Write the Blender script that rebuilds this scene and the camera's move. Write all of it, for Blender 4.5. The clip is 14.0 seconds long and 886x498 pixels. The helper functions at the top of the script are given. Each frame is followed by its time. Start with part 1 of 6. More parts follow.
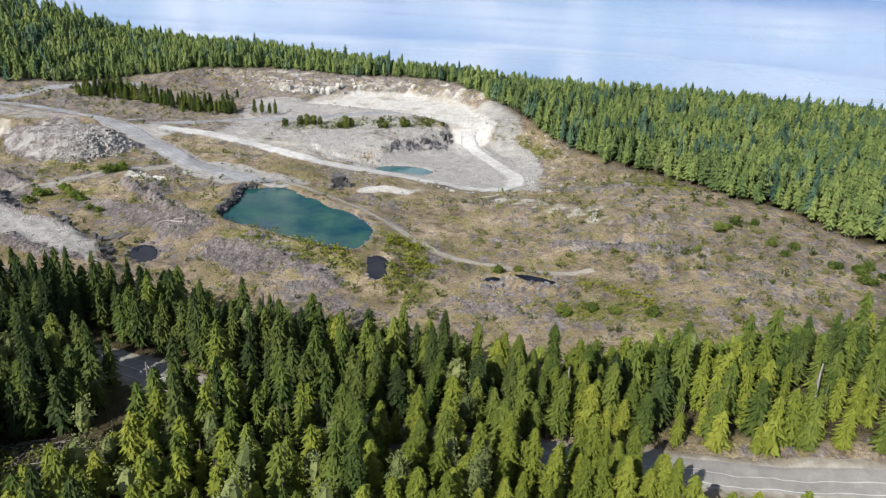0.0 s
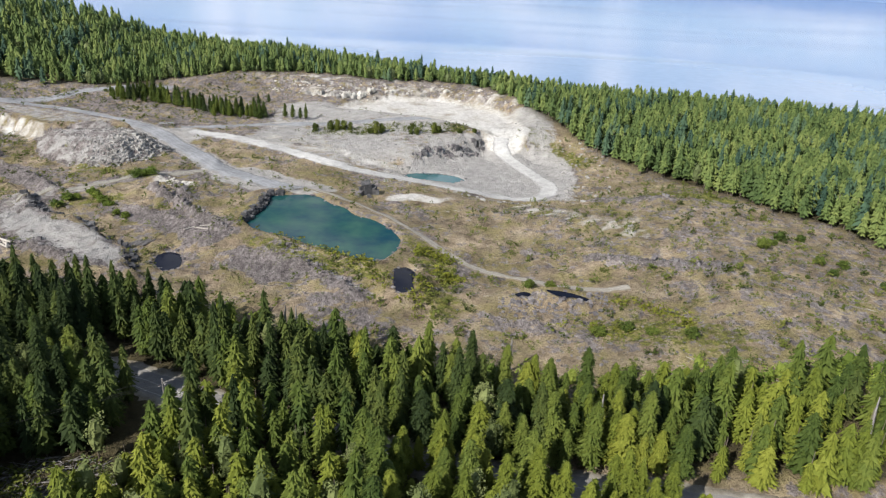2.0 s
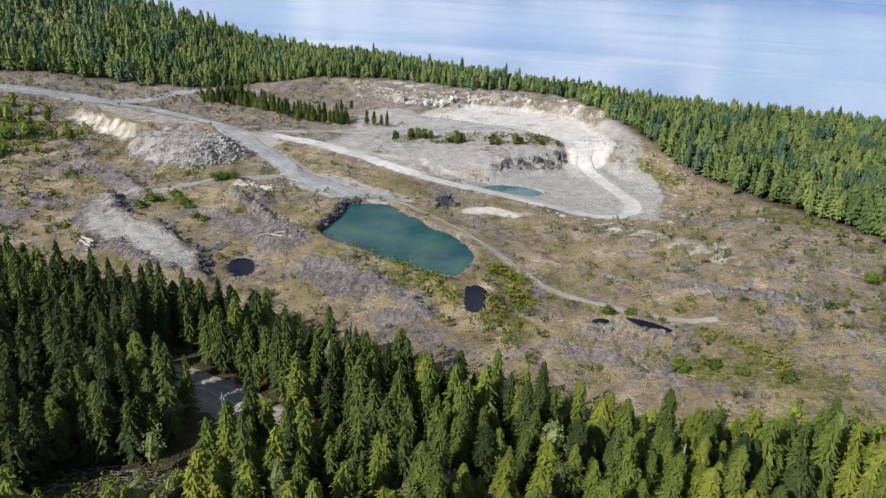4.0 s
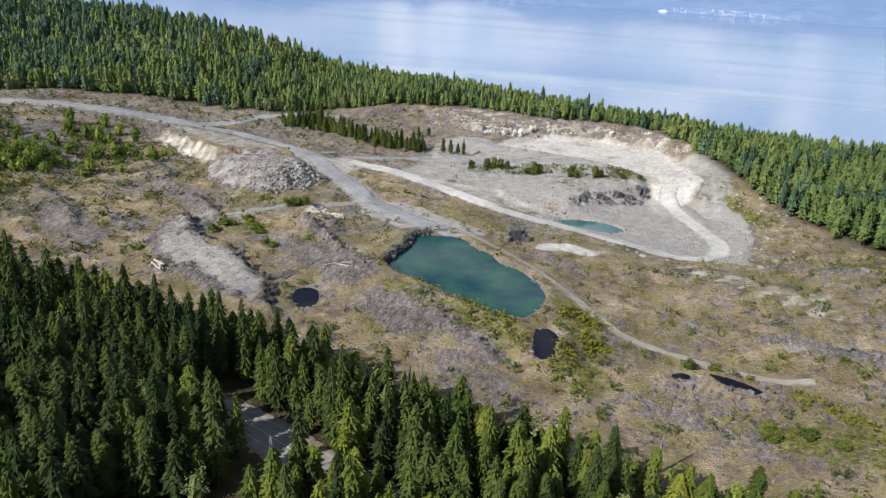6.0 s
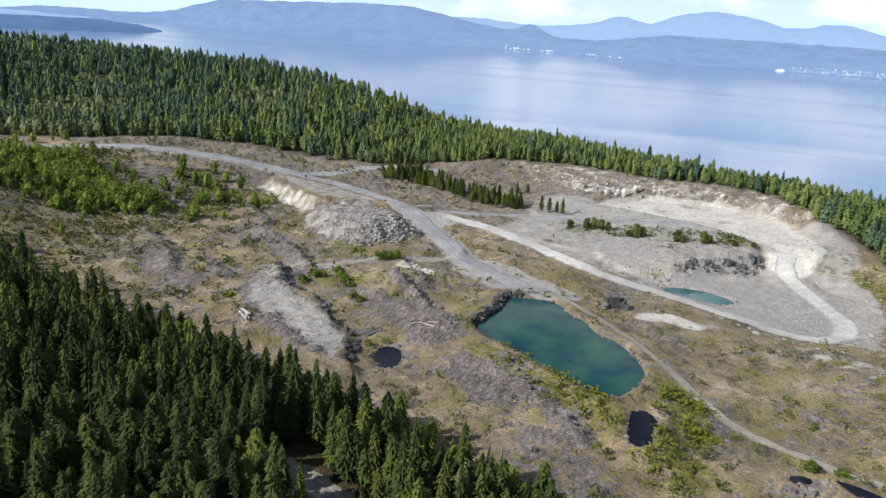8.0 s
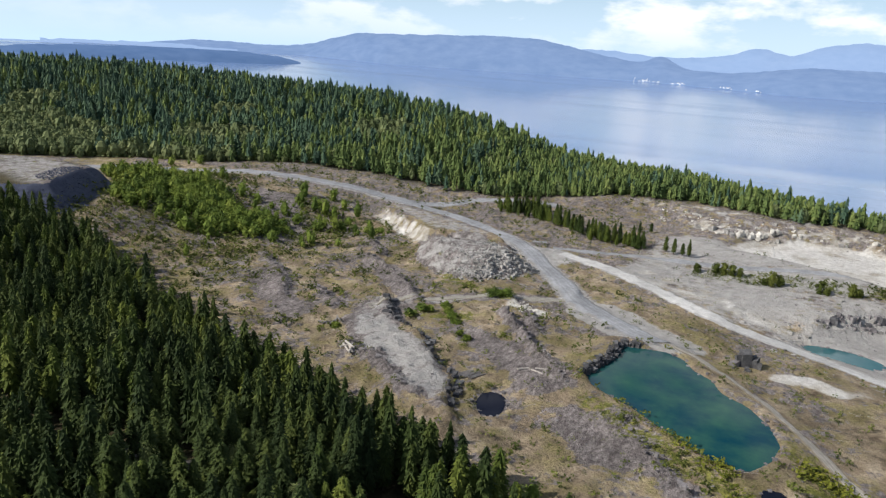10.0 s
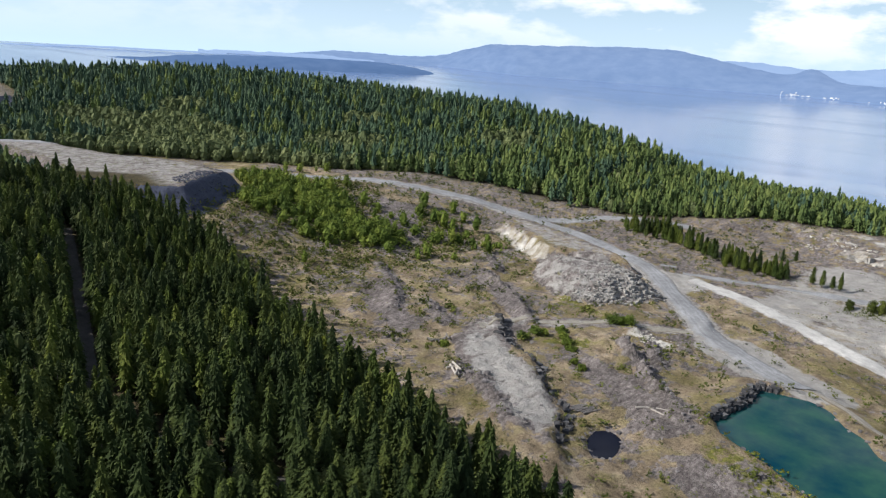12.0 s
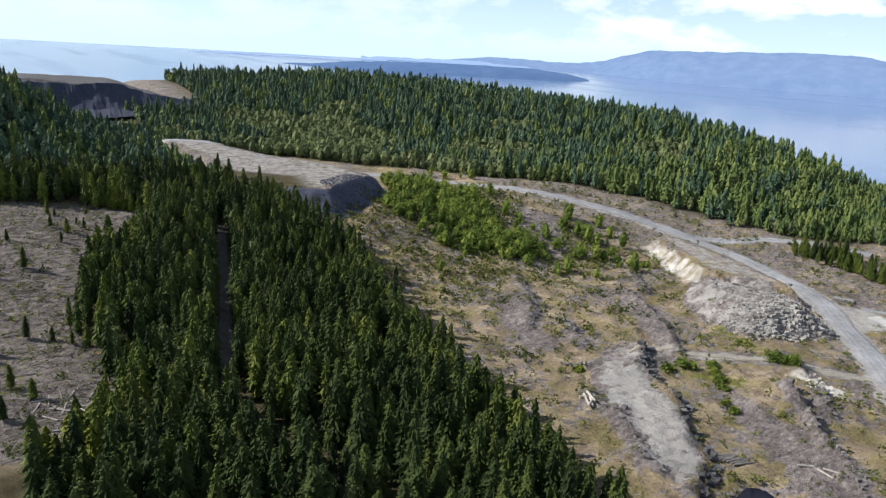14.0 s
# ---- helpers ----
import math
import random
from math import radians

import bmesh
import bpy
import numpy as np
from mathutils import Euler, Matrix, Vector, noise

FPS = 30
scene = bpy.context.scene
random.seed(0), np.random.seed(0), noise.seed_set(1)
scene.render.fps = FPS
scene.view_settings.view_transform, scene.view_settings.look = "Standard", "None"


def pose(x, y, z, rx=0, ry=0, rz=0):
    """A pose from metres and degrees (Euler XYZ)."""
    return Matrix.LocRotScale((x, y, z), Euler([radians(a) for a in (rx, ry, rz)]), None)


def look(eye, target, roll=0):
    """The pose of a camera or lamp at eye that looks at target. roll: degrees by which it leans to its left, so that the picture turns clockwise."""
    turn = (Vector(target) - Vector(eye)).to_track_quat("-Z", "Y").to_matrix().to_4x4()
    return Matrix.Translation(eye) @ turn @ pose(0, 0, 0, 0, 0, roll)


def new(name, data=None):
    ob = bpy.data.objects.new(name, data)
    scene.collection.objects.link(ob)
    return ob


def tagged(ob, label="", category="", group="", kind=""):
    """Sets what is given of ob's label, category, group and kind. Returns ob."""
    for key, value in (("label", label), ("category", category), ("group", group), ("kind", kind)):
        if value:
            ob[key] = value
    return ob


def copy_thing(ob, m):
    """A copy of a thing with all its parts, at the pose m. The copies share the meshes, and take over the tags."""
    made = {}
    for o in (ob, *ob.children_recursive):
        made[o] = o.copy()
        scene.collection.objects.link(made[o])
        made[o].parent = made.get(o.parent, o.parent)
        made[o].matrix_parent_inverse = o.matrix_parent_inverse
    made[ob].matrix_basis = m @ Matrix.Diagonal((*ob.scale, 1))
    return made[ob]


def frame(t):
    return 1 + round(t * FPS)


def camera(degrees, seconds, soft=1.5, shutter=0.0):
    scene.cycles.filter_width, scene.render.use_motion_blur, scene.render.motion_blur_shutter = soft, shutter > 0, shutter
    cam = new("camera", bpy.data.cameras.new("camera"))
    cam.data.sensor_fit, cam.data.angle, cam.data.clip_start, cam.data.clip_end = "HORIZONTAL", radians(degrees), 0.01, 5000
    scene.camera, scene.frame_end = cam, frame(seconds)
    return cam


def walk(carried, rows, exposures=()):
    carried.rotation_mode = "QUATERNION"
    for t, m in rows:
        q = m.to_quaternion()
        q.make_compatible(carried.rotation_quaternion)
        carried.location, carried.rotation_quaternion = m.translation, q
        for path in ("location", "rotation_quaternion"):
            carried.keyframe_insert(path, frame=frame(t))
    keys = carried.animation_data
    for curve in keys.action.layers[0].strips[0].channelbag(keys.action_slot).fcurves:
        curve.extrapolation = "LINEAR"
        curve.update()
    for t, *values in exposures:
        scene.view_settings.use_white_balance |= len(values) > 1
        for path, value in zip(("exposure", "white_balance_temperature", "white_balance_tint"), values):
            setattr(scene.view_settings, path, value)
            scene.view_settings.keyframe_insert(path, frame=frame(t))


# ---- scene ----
cam = camera(63.6, 14.0, soft=1.3)
PATH = [
    (0, (-10.334, 3.824, 79.942), (-10.281, 5.667, 79.166), 3.2),
    (0.5, (-10.202, 5.304, 79.99), (-10.15, 7.147, 79.215), 3.2),
    (1, (-10.108, 6.98, 80.016), (-10.058, 8.824, 79.241), 3.2),
    (1.5, (-10.134, 8.528, 80.0), (-10.086, 10.372, 79.227), 3.2),
    (2, (-9.956, 10.64, 79.703), (-9.989, 12.485, 78.932), 3.1),
    (2.5, (-9.948, 12.575, 79.786), (-10.043, 14.418, 79.015), 3.2),
    (3, (-9.776, 14.564, 79.654), (-9.925, 16.404, 78.885), 3.1),
    (5.5, (-9.416, 25.153, 79.76), (-9.822, 26.966, 79.019), 3.1),
    (6, (-9.542, 27.671, 79.657), (-10.009, 29.48, 78.945), 3.0),
    (6.5, (-9.675, 30.194, 79.391), (-10.211, 31.996, 78.71), 3.0),
    (7, (-10.136, 32.72, 79.42), (-10.739, 34.513, 78.769), 3.1),
    (7.5, (-10.406, 35.302, 79.163), (-11.078, 37.081, 78.543), 3.1),
    (8, (-10.804, 37.616, 79.025), (-11.55, 39.376, 78.437), 3.1),
    (10.5, (-14.809, 49.444, 78.819), (-15.928, 51.02, 78.306), 3.2),
    (11, (-15.965, 51.868, 78.863), (-17.156, 53.39, 78.348), 3.2),
    (11.5, (-17.034, 54.099, 78.781), (-18.292, 55.567, 78.266), 3.2),
    (12, (-18.117, 56.303, 78.629), (-19.436, 57.715, 78.114), 3.3),
    (12.5, (-19.263, 58.741, 78.522), (-20.675, 60.06, 78.006), 3.2),
    (13, (-20.663, 60.621, 78.629), (-22.134, 61.873, 78.11), 3.3),
    (13.5, (-22.43, 62.97, 78.501), (-23.958, 64.151, 77.982), 3.3),
    (14, (-24.331, 64.874, 78.466), (-25.914, 65.98, 77.945), 3.3),
]
walk(cam, [(t, look(eye, target, roll)) for t, eye, target, roll in PATH], [(0, 0.6), (3, 0.5), (6.5, 0.42), (8, 0.38), (11, 0.22), (14, 0.48)])

# ---- light ----
SUN_AZ, SUN_EL = radians(140), radians(37)
world = bpy.data.worlds.new("sky")
scene.world = world
world.use_nodes = True
wn, wl = world.node_tree.nodes, world.node_tree.links
wn.clear()
w_out = wn.new("ShaderNodeOutputWorld")
w_bg = wn.new("ShaderNodeBackground")
w_bg.inputs["Strength"].default_value = 0.075
w_sky = wn.new("ShaderNodeTexSky")
w_sky.sky_type, w_sky.sun_disc = "NISHITA", False
w_sky.sun_elevation, w_sky.sun_rotation = SUN_EL, -SUN_AZ
w_sky.altitude, w_sky.air_density, w_sky.dust_density, w_sky.ozone_density = 100, 1.0, 0.6, 1.6
w_co = wn.new("ShaderNodeTexCoord")
w_sep = wn.new("ShaderNodeSeparateXYZ")
wl.new(w_co.outputs["Generated"], w_sep.inputs[0])
w_map = wn.new("ShaderNodeMapping")
w_map.inputs["Scale"].default_value = (5.0, 5.0, 13.0)
w_map.inputs["Location"].default_value = (2.3, 0.4, 0.0)
wl.new(w_co.outputs["Generated"], w_map.inputs[0])
w_noise = wn.new("ShaderNodeTexNoise")
w_noise.inputs["Scale"].default_value, w_noise.inputs["Detail"].default_value, w_noise.inputs["Roughness"].default_value = 1.6, 9, 0.56
wl.new(w_map.outputs[0], w_noise.inputs["Vector"])
w_ramp = wn.new("ShaderNodeValToRGB")
w_ramp.color_ramp.elements[0].position, w_ramp.color_ramp.elements[1].position = 0.45, 0.58
wl.new(w_noise.outputs["Fac"], w_ramp.inputs[0])
w_el = wn.new("ShaderNodeMapRange")
w_el.inputs["From Min"].default_value, w_el.inputs["From Max"].default_value = 0.0, 0.06
wl.new(w_sep.outputs["Z"], w_el.inputs["Value"])
w_dot = wn.new("ShaderNodeVectorMath")
w_dot.operation = "DOT_PRODUCT"
w_dot.inputs[1].default_value = (0.25, 0.968, 0.0)
wl.new(w_co.outputs["Generated"], w_dot.inputs[0])
w_side = wn.new("ShaderNodeMapRange")
w_side.inputs["From Min"].default_value, w_side.inputs["From Max"].default_value = 0.25, 0.85
w_side.inputs["To Min"].default_value, w_side.inputs["To Max"].default_value = 0.25, 1.0
wl.new(w_dot.outputs["Value"], w_side.inputs["Value"])
w_bank = wn.new("ShaderNodeMath")
w_bank.operation = "MULTIPLY"
wl.new(w_el.outputs[0], w_bank.inputs[0])
wl.new(w_side.outputs[0], w_bank.inputs[1])
w_mul = wn.new("ShaderNodeMath")
w_mul.operation = "MULTIPLY"
wl.new(w_ramp.outputs["Color"], w_mul.inputs[0])
wl.new(w_bank.outputs[0], w_mul.inputs[1])
w_haze = wn.new("ShaderNodeMapRange")
w_haze.inputs["From Min"].default_value, w_haze.inputs["From Max"].default_value = -0.02, 0.19
w_haze.inputs["To Min"].default_value, w_haze.inputs["To Max"].default_value = 0.9, 0.0
wl.new(w_sep.outputs["Z"], w_haze.inputs["Value"])
w_air = wn.new("ShaderNodeMixRGB")
w_air.inputs["Color2"].default_value = (8.3, 11.3, 15.0, 1)
wl.new(w_haze.outputs[0], w_air.inputs["Fac"])
wl.new(w_sky.outputs[0], w_air.inputs["Color1"])
w_mix = wn.new("ShaderNodeMixRGB")
w_mix.inputs["Color2"].default_value = (12.8, 13.1, 13.6, 1)
wl.new(w_mul.outputs[0], w_mix.inputs["Fac"])
wl.new(w_air.outputs[0], w_mix.inputs["Color1"])
wl.new(w_mix.outputs[0], w_bg.inputs["Color"])
wl.new(w_bg.outputs[0], w_out.inputs["Surface"])

sun_dir = Vector((-math.sin(SUN_AZ) * math.cos(SUN_EL), math.cos(SUN_AZ) * math.cos(SUN_EL), math.sin(SUN_EL)))
sun = new("sun", bpy.data.lights.new("sun", "SUN"))
sun.data.energy, sun.data.angle, sun.data.color = 5.0, radians(0.6), (1.0, 0.95, 0.875)
sun.matrix_world = look((0, 0, 300), Vector((0, 0, 300)) - sun_dir)

# ---- materials ----


class Nodes:
    """Short ways to wire a node material."""

    def __init__(self, name):
        self.mat = bpy.data.materials.new(name)
        self.mat.use_nodes = True
        self.tree = self.mat.node_tree
        self.bsdf = self.tree.nodes["Principled BSDF"]

    def node(self, kind, **inputs):
        n = self.tree.nodes.new(kind)
        for key, value in inputs.items():
            n.inputs[key.replace("_", " ")].default_value = value
        return n

    def link(self, a, b):
        self.tree.links.new(a, b)

    def noise(self, scale, detail=6, rough=0.55, stretch=None, turn=0.0):
        geo = self.node("ShaderNodeNewGeometry")
        src = geo.outputs["Position"]
        if stretch:
            m = self.node("ShaderNodeMapping")
            m.inputs["Scale"].default_value = stretch
            m.inputs["Rotation"].default_value = (0, 0, turn)
            self.link(src, m.inputs[0])
            src = m.outputs[0]
        n = self.node("ShaderNodeTexNoise", Scale=scale, Detail=detail, Roughness=rough)
        self.link(src, n.inputs["Vector"])
        return n.outputs["Fac"]

    def ramp(self, fac, stops):
        r = self.node("ShaderNodeValToRGB")
        el = r.color_ramp.elements
        while len(el) < len(stops):
            el.new(0.5)
        for e, (p, c) in zip(el, stops):
            e.position, e.color = p, (*c, 1) if isinstance(c, tuple) else (c, c, c, 1)
        self.link(fac, r.inputs[0])
        return r.outputs["Color"]

    def mix(self, fac, a, b, mode="MIX"):
        m = self.node("ShaderNodeMixRGB")
        m.blend_type = mode
        for sock, v in ((m.inputs["Fac"], fac), (m.inputs["Color1"], a), (m.inputs["Color2"], b)):
            if isinstance(v, (int, float)):
                sock.default_value = v if sock.name == "Fac" else (v, v, v, 1)
            elif isinstance(v, tuple):
                sock.default_value = (*v, 1)
            else:
                self.link(v, sock)
        return m.outputs[0]

    def math(self, op, a, b=0.0):
        m = self.node("ShaderNodeMath")
        m.operation = op
        for sock, v in ((m.inputs[0], a), (m.inputs[1], b)):
            if isinstance(v, (int, float)):
                sock.default_value = v
            else:
                self.link(v, sock)
        return m.outputs[0]

    def bump(self, height, strength=0.5, distance=0.2):
        b = self.node("ShaderNodeBump", Strength=strength, Distance=distance)
        self.link(height, b.inputs["Height"])
        self.link(b.outputs[0], self.bsdf.inputs["Normal"])

    def done(self, color, rough=0.9, spec=0.3):
        if isinstance(color, tuple):
            self.bsdf.inputs["Base Color"].default_value = (*color, 1)
        else:
            self.link(color, self.bsdf.inputs["Base Color"])
        if isinstance(rough, (int, float)):
            self.bsdf.inputs["Roughness"].default_value = rough
        else:
            self.link(rough, self.bsdf.inputs["Roughness"])
        self.bsdf.inputs["Specular IOR Level"].default_value = spec
        return self.mat


def ground_material():
    n = Nodes("ground_soil")
    att = n.node("ShaderNodeAttribute")
    att.attribute_name = "zone"
    sep = n.node("ShaderNodeSeparateColor")
    n.link(att.outputs["Color"], sep.inputs[0])
    white, grey, green = sep.outputs[0], sep.outputs[1], sep.outputs[2]
    att3 = n.node("ShaderNodeAttribute")
    att3.attribute_name = "pad"
    pad = att3.outputs["Fac"]
    att2 = n.node("ShaderNodeAttribute")
    att2.attribute_name = "litter"
    litter = att2.outputs["Fac"]
    big, mid, fine = n.noise(0.035, 4), n.noise(0.22, 7, 0.62), n.noise(1.7, 6, 0.7)
    soil = n.ramp(mid, [(0.30, (0.125, 0.096, 0.066)), (0.5, (0.26, 0.207, 0.144)), (0.68, (0.40, 0.335, 0.25))])
    moss = n.ramp(fine, [(0.3, (0.10, 0.090, 0.030)), (0.7, (0.25, 0.212, 0.092))])
    col = n.mix(n.ramp(n.noise(0.11, 6, 0.6), [(0.45, 0.0), (0.60, 0.8)]), soil, moss)
    shale = n.ramp(n.noise(0.9, 7, 0.7, (1, 0.45, 1), 0.64), [(0.28, (0.062, 0.053, 0.052)), (0.5, (0.168, 0.148, 0.144)), (0.72, (0.32, 0.292, 0.282))])
    edge = n.math("ADD", grey, n.math("MULTIPLY", n.math("SUBTRACT", n.noise(0.3, 8, 0.65), 0.5), 1.5))
    col = n.mix(n.ramp(edge, [(0.45, 0.0), (0.55, 1.0)]), col, shale)
    leaf = n.ramp(n.noise(0.8, 6, 0.7), [(0.32, (0.05, 0.055, 0.016)), (0.5, (0.13, 0.135, 0.032)), (0.68, (0.22, 0.21, 0.055))])
    gedge = n.math("ADD", green, n.math("MULTIPLY", n.math("SUBTRACT", n.noise(0.45, 8, 0.68), 0.5), 1.6))
    col = n.mix(n.ramp(gedge, [(0.46, 0.0), (0.60, 0.95)]), col, leaf)
    col = n.mix(0.45, col, n.ramp(n.noise(0.045, 5, 0.6), [(0.36, 0.34), (0.5, 0.54), (0.62, 0.64)]), "OVERLAY")
    col = n.mix(0.45, col, n.ramp(n.noise(1.1, 5, 0.75), [(0.3, 0.12), (0.7, 0.85)]), "OVERLAY")
    col = n.mix(0.5, col, n.ramp(n.noise(0.16, 6, 0.65, (1, 0.5, 1), 0.64), [(0.34, 0.22), (0.5, 0.56), (0.66, 0.74)]), "OVERLAY")
    col = n.mix(0.4, col, n.ramp(n.noise(4.5, 3, 0.7), [(0.25, 0.25), (0.75, 0.8)]), "OVERLAY")
    bare = n.ramp(n.noise(0.28, 8, 0.68), [(0.3, (0.27, 0.262, 0.255)), (0.5, (0.36, 0.35, 0.338)), (0.7, (0.45, 0.438, 0.422))])
    pedge = n.math("ADD", pad, n.math("MULTIPLY", n.math("SUBTRACT", n.noise(0.35, 8, 0.65), 0.5), 0.9))
    col = n.mix(n.ramp(pedge, [(0.42, 0.0), (0.58, 0.92)]), col, bare)
    lime = n.ramp(n.noise(0.5, 8, 0.68), [(0.3, (0.42, 0.405, 0.38)), (0.5, (0.58, 0.565, 0.54)), (0.7, (0.70, 0.685, 0.66))])
    ochre = n.ramp(n.noise(0.6, 8, 0.7), [(0.3, (0.21, 0.18, 0.14)), (0.5, (0.35, 0.315, 0.26)), (0.7, (0.50, 0.47, 0.42))])
    lime = n.mix(n.ramp(n.math("SUBTRACT", n.noise(0.07, 6, 0.65), n.math("MULTIPLY", white, 0.2)), [(0.30, 0.0), (0.46, 0.85)]), lime, ochre)
    wedge = n.math("ADD", white, n.math("MULTIPLY", n.math("SUBTRACT", n.noise(0.13, 8, 0.62), 0.5), 0.85))
    col = n.mix(n.ramp(wedge, [(0.40, 0.0), (0.62, 1.0)]), col, lime)
    duff = n.ramp(mid, [(0.3, (0.035, 0.03, 0.017)), (0.7, (0.10, 0.085, 0.045))])
    col = n.mix(litter, col, duff)
    n.bump(n.math("ADD", n.math("MULTIPLY", mid, 1.5), fine), 1.0, 0.9)
    return n.done(col, 0.95, 0.15)


def road_material(name, lo, hi, verge, wear=0.6, fray=0.55):
    """Gravel with packed wheel lanes and a frayed verge; 'across' runs from -1 to 1 over the road."""
    n = Nodes(name)
    att = n.node("ShaderNodeAttribute")
    att.attribute_name = "across"
    f = n.math("ABSOLUTE", n.math("ADD", att.outputs["Fac"], n.math("MULTIPLY", n.math("SUBTRACT", n.noise(0.12, 4, 0.6), 0.5), 0.45)))
    col = n.ramp(n.noise(0.4, 8, 0.7), [(0.3, lo), (0.7, hi)])
    col = n.mix(0.5, col, n.ramp(n.noise(0.06, 5, 0.6), [(0.3, 0.3), (0.7, 0.7)]), "OVERLAY")
    lanes = n.ramp(f, [(0.10, 0.40), (0.24, 0.64), (0.38, 0.36), (0.52, 0.66), (0.72, 0.42)])
    col = n.mix(wear, col, lanes, "OVERLAY")
    side = n.math("ADD", f, n.math("MULTIPLY", n.math("SUBTRACT", n.noise(0.5, 8, 0.68), 0.5), 1.1))
    col = n.mix(n.ramp(side, [(fray, 0.0), (fray + 0.35, 1.0)]), col, n.ramp(n.noise(0.9, 7, 0.7), [(0.3, tuple(0.6 * c for c in verge)), (0.7, tuple(1.35 * c for c in verge))]))
    col = n.mix(0.3, col, n.ramp(n.noise(5, 3, 0.7), [(0.3, 0.3), (0.7, 0.75)]), "OVERLAY")
    n.bump(n.noise(3, 5, 0.7), 0.6, 0.1)
    return n.done(col, 0.95, 0.15)


def gravel_material(name, lo, hi):
    n = Nodes(name)
    col = n.ramp(n.noise(0.4, 8, 0.7), [(0.3, lo), (0.7, hi)])
    col = n.mix(0.3, col, n.ramp(n.noise(5, 3, 0.7), [(0.3, 0.3), (0.7, 0.75)]), "OVERLAY")
    n.bump(n.noise(3, 5, 0.7), 0.6, 0.1)
    return n.done(col, 0.95, 0.15)


def leaf_material(name, dark, mid, light, spread_=0.3, thin=0.1):
    """Foliage whose tone goes with the tree (an own value of each, 'tint', or its object's) and with the spray."""
    n = Nodes(name)
    geo = n.node("ShaderNodeNewGeometry")
    isl = geo.outputs["Random Per Island"]
    obj = n.node("ShaderNodeObjectInfo")
    tint, solo = n.node("ShaderNodeAttribute"), n.node("ShaderNodeAttribute")
    tint.attribute_name, solo.attribute_name = "tint", "solo"
    tree = n.math("ADD", tint.outputs["Fac"], n.math("MULTIPLY", solo.outputs["Fac"], obj.outputs["Random"]))
    f = n.math("ADD", n.math("MULTIPLY", isl, spread_), n.math("MULTIPLY", tree, 0.95 - spread_))
    f = n.math("ADD", f, n.math("MULTIPLY", n.math("SUBTRACT", n.noise(0.05, 3, 0.5), 0.5), 0.9))
    col = n.ramp(f, [(0.12, dark), (0.5, mid), (0.9, light)])
    col = n.mix(0.4, col, n.ramp(n.noise(2.5, 3), [(0.3, 0.3), (0.7, 0.7)]), "OVERLAY")
    mat = n.done(col, 0.75, 0.12)
    tr = n.node("ShaderNodeBsdfTranslucent")
    n.link(col, tr.inputs["Color"])
    mx = n.node("ShaderNodeMixShader")
    mx.inputs[0].default_value = thin
    n.link(n.bsdf.outputs[0], mx.inputs[1])
    n.link(tr.outputs[0], mx.inputs[2])
    n.link(mx.outputs[0], n.tree.nodes["Material Output"].inputs["Surface"])
    return mat


def bark_material(name, a, b):
    n = Nodes(name)
    col = n.ramp(n.noise(3, 6, 0.7, (1, 1, 0.25)), [(0.3, a), (0.7, b)])
    n.bump(n.noise(6, 4, 0.7, (1, 1, 0.2)), 0.6, 0.05)
    return n.done(col, 0.9, 0.2)


def rock_material(name, a, b, c):
    n = Nodes(name)
    geo = n.node("ShaderNodeNewGeometry")
    f = n.math("ADD", n.math("MULTIPLY", n.noise(0.8, 8, 0.7), 0.75), n.math("MULTIPLY", geo.outputs["Random Per Island"], 0.25))
    col = n.ramp(f, [(0.3, a), (0.5, b), (0.72, c)])
    n.bump(n.noise(2.5, 6, 0.7), 0.8, 0.2)
    return n.done(col, 0.9, 0.2)


def water_material(name, deep, shallow, rough, wave, wave_size, slick=False, gloss=0.5):
    n = Nodes(name)
    col = n.ramp(n.noise(0.09, 6, 0.6), [(0.35, deep), (0.7, shallow)])
    r = rough
    if slick:
        s = n.noise(0.0045, 3, 0.5, (0.22, 1.3, 1), radians(14))
        r = n.ramp(s, [(0.52, rough), (0.66, rough * 1.3)])
        s2 = n.noise(0.010, 3, 0.5, (0.10, 1.6, 1), radians(20))
        col = n.mix(n.ramp(s2, [(0.60, 0.0), (0.68, 0.65)]), col, tuple(0.6 * c for c in deep))
    n.bump(n.noise(wave_size, 3, 0.6), wave, 0.1)
    mat = n.done(col, r, gloss)
    n.bsdf.inputs["IOR"].default_value = 1.33
    return mat


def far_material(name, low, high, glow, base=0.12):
    """Land seen through miles of air: blue haze painted in as a backdrop glow."""
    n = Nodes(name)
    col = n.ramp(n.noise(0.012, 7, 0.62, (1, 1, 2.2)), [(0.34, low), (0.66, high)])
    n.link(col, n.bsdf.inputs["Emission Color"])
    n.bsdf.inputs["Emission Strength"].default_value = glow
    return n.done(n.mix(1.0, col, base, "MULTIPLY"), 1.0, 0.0)


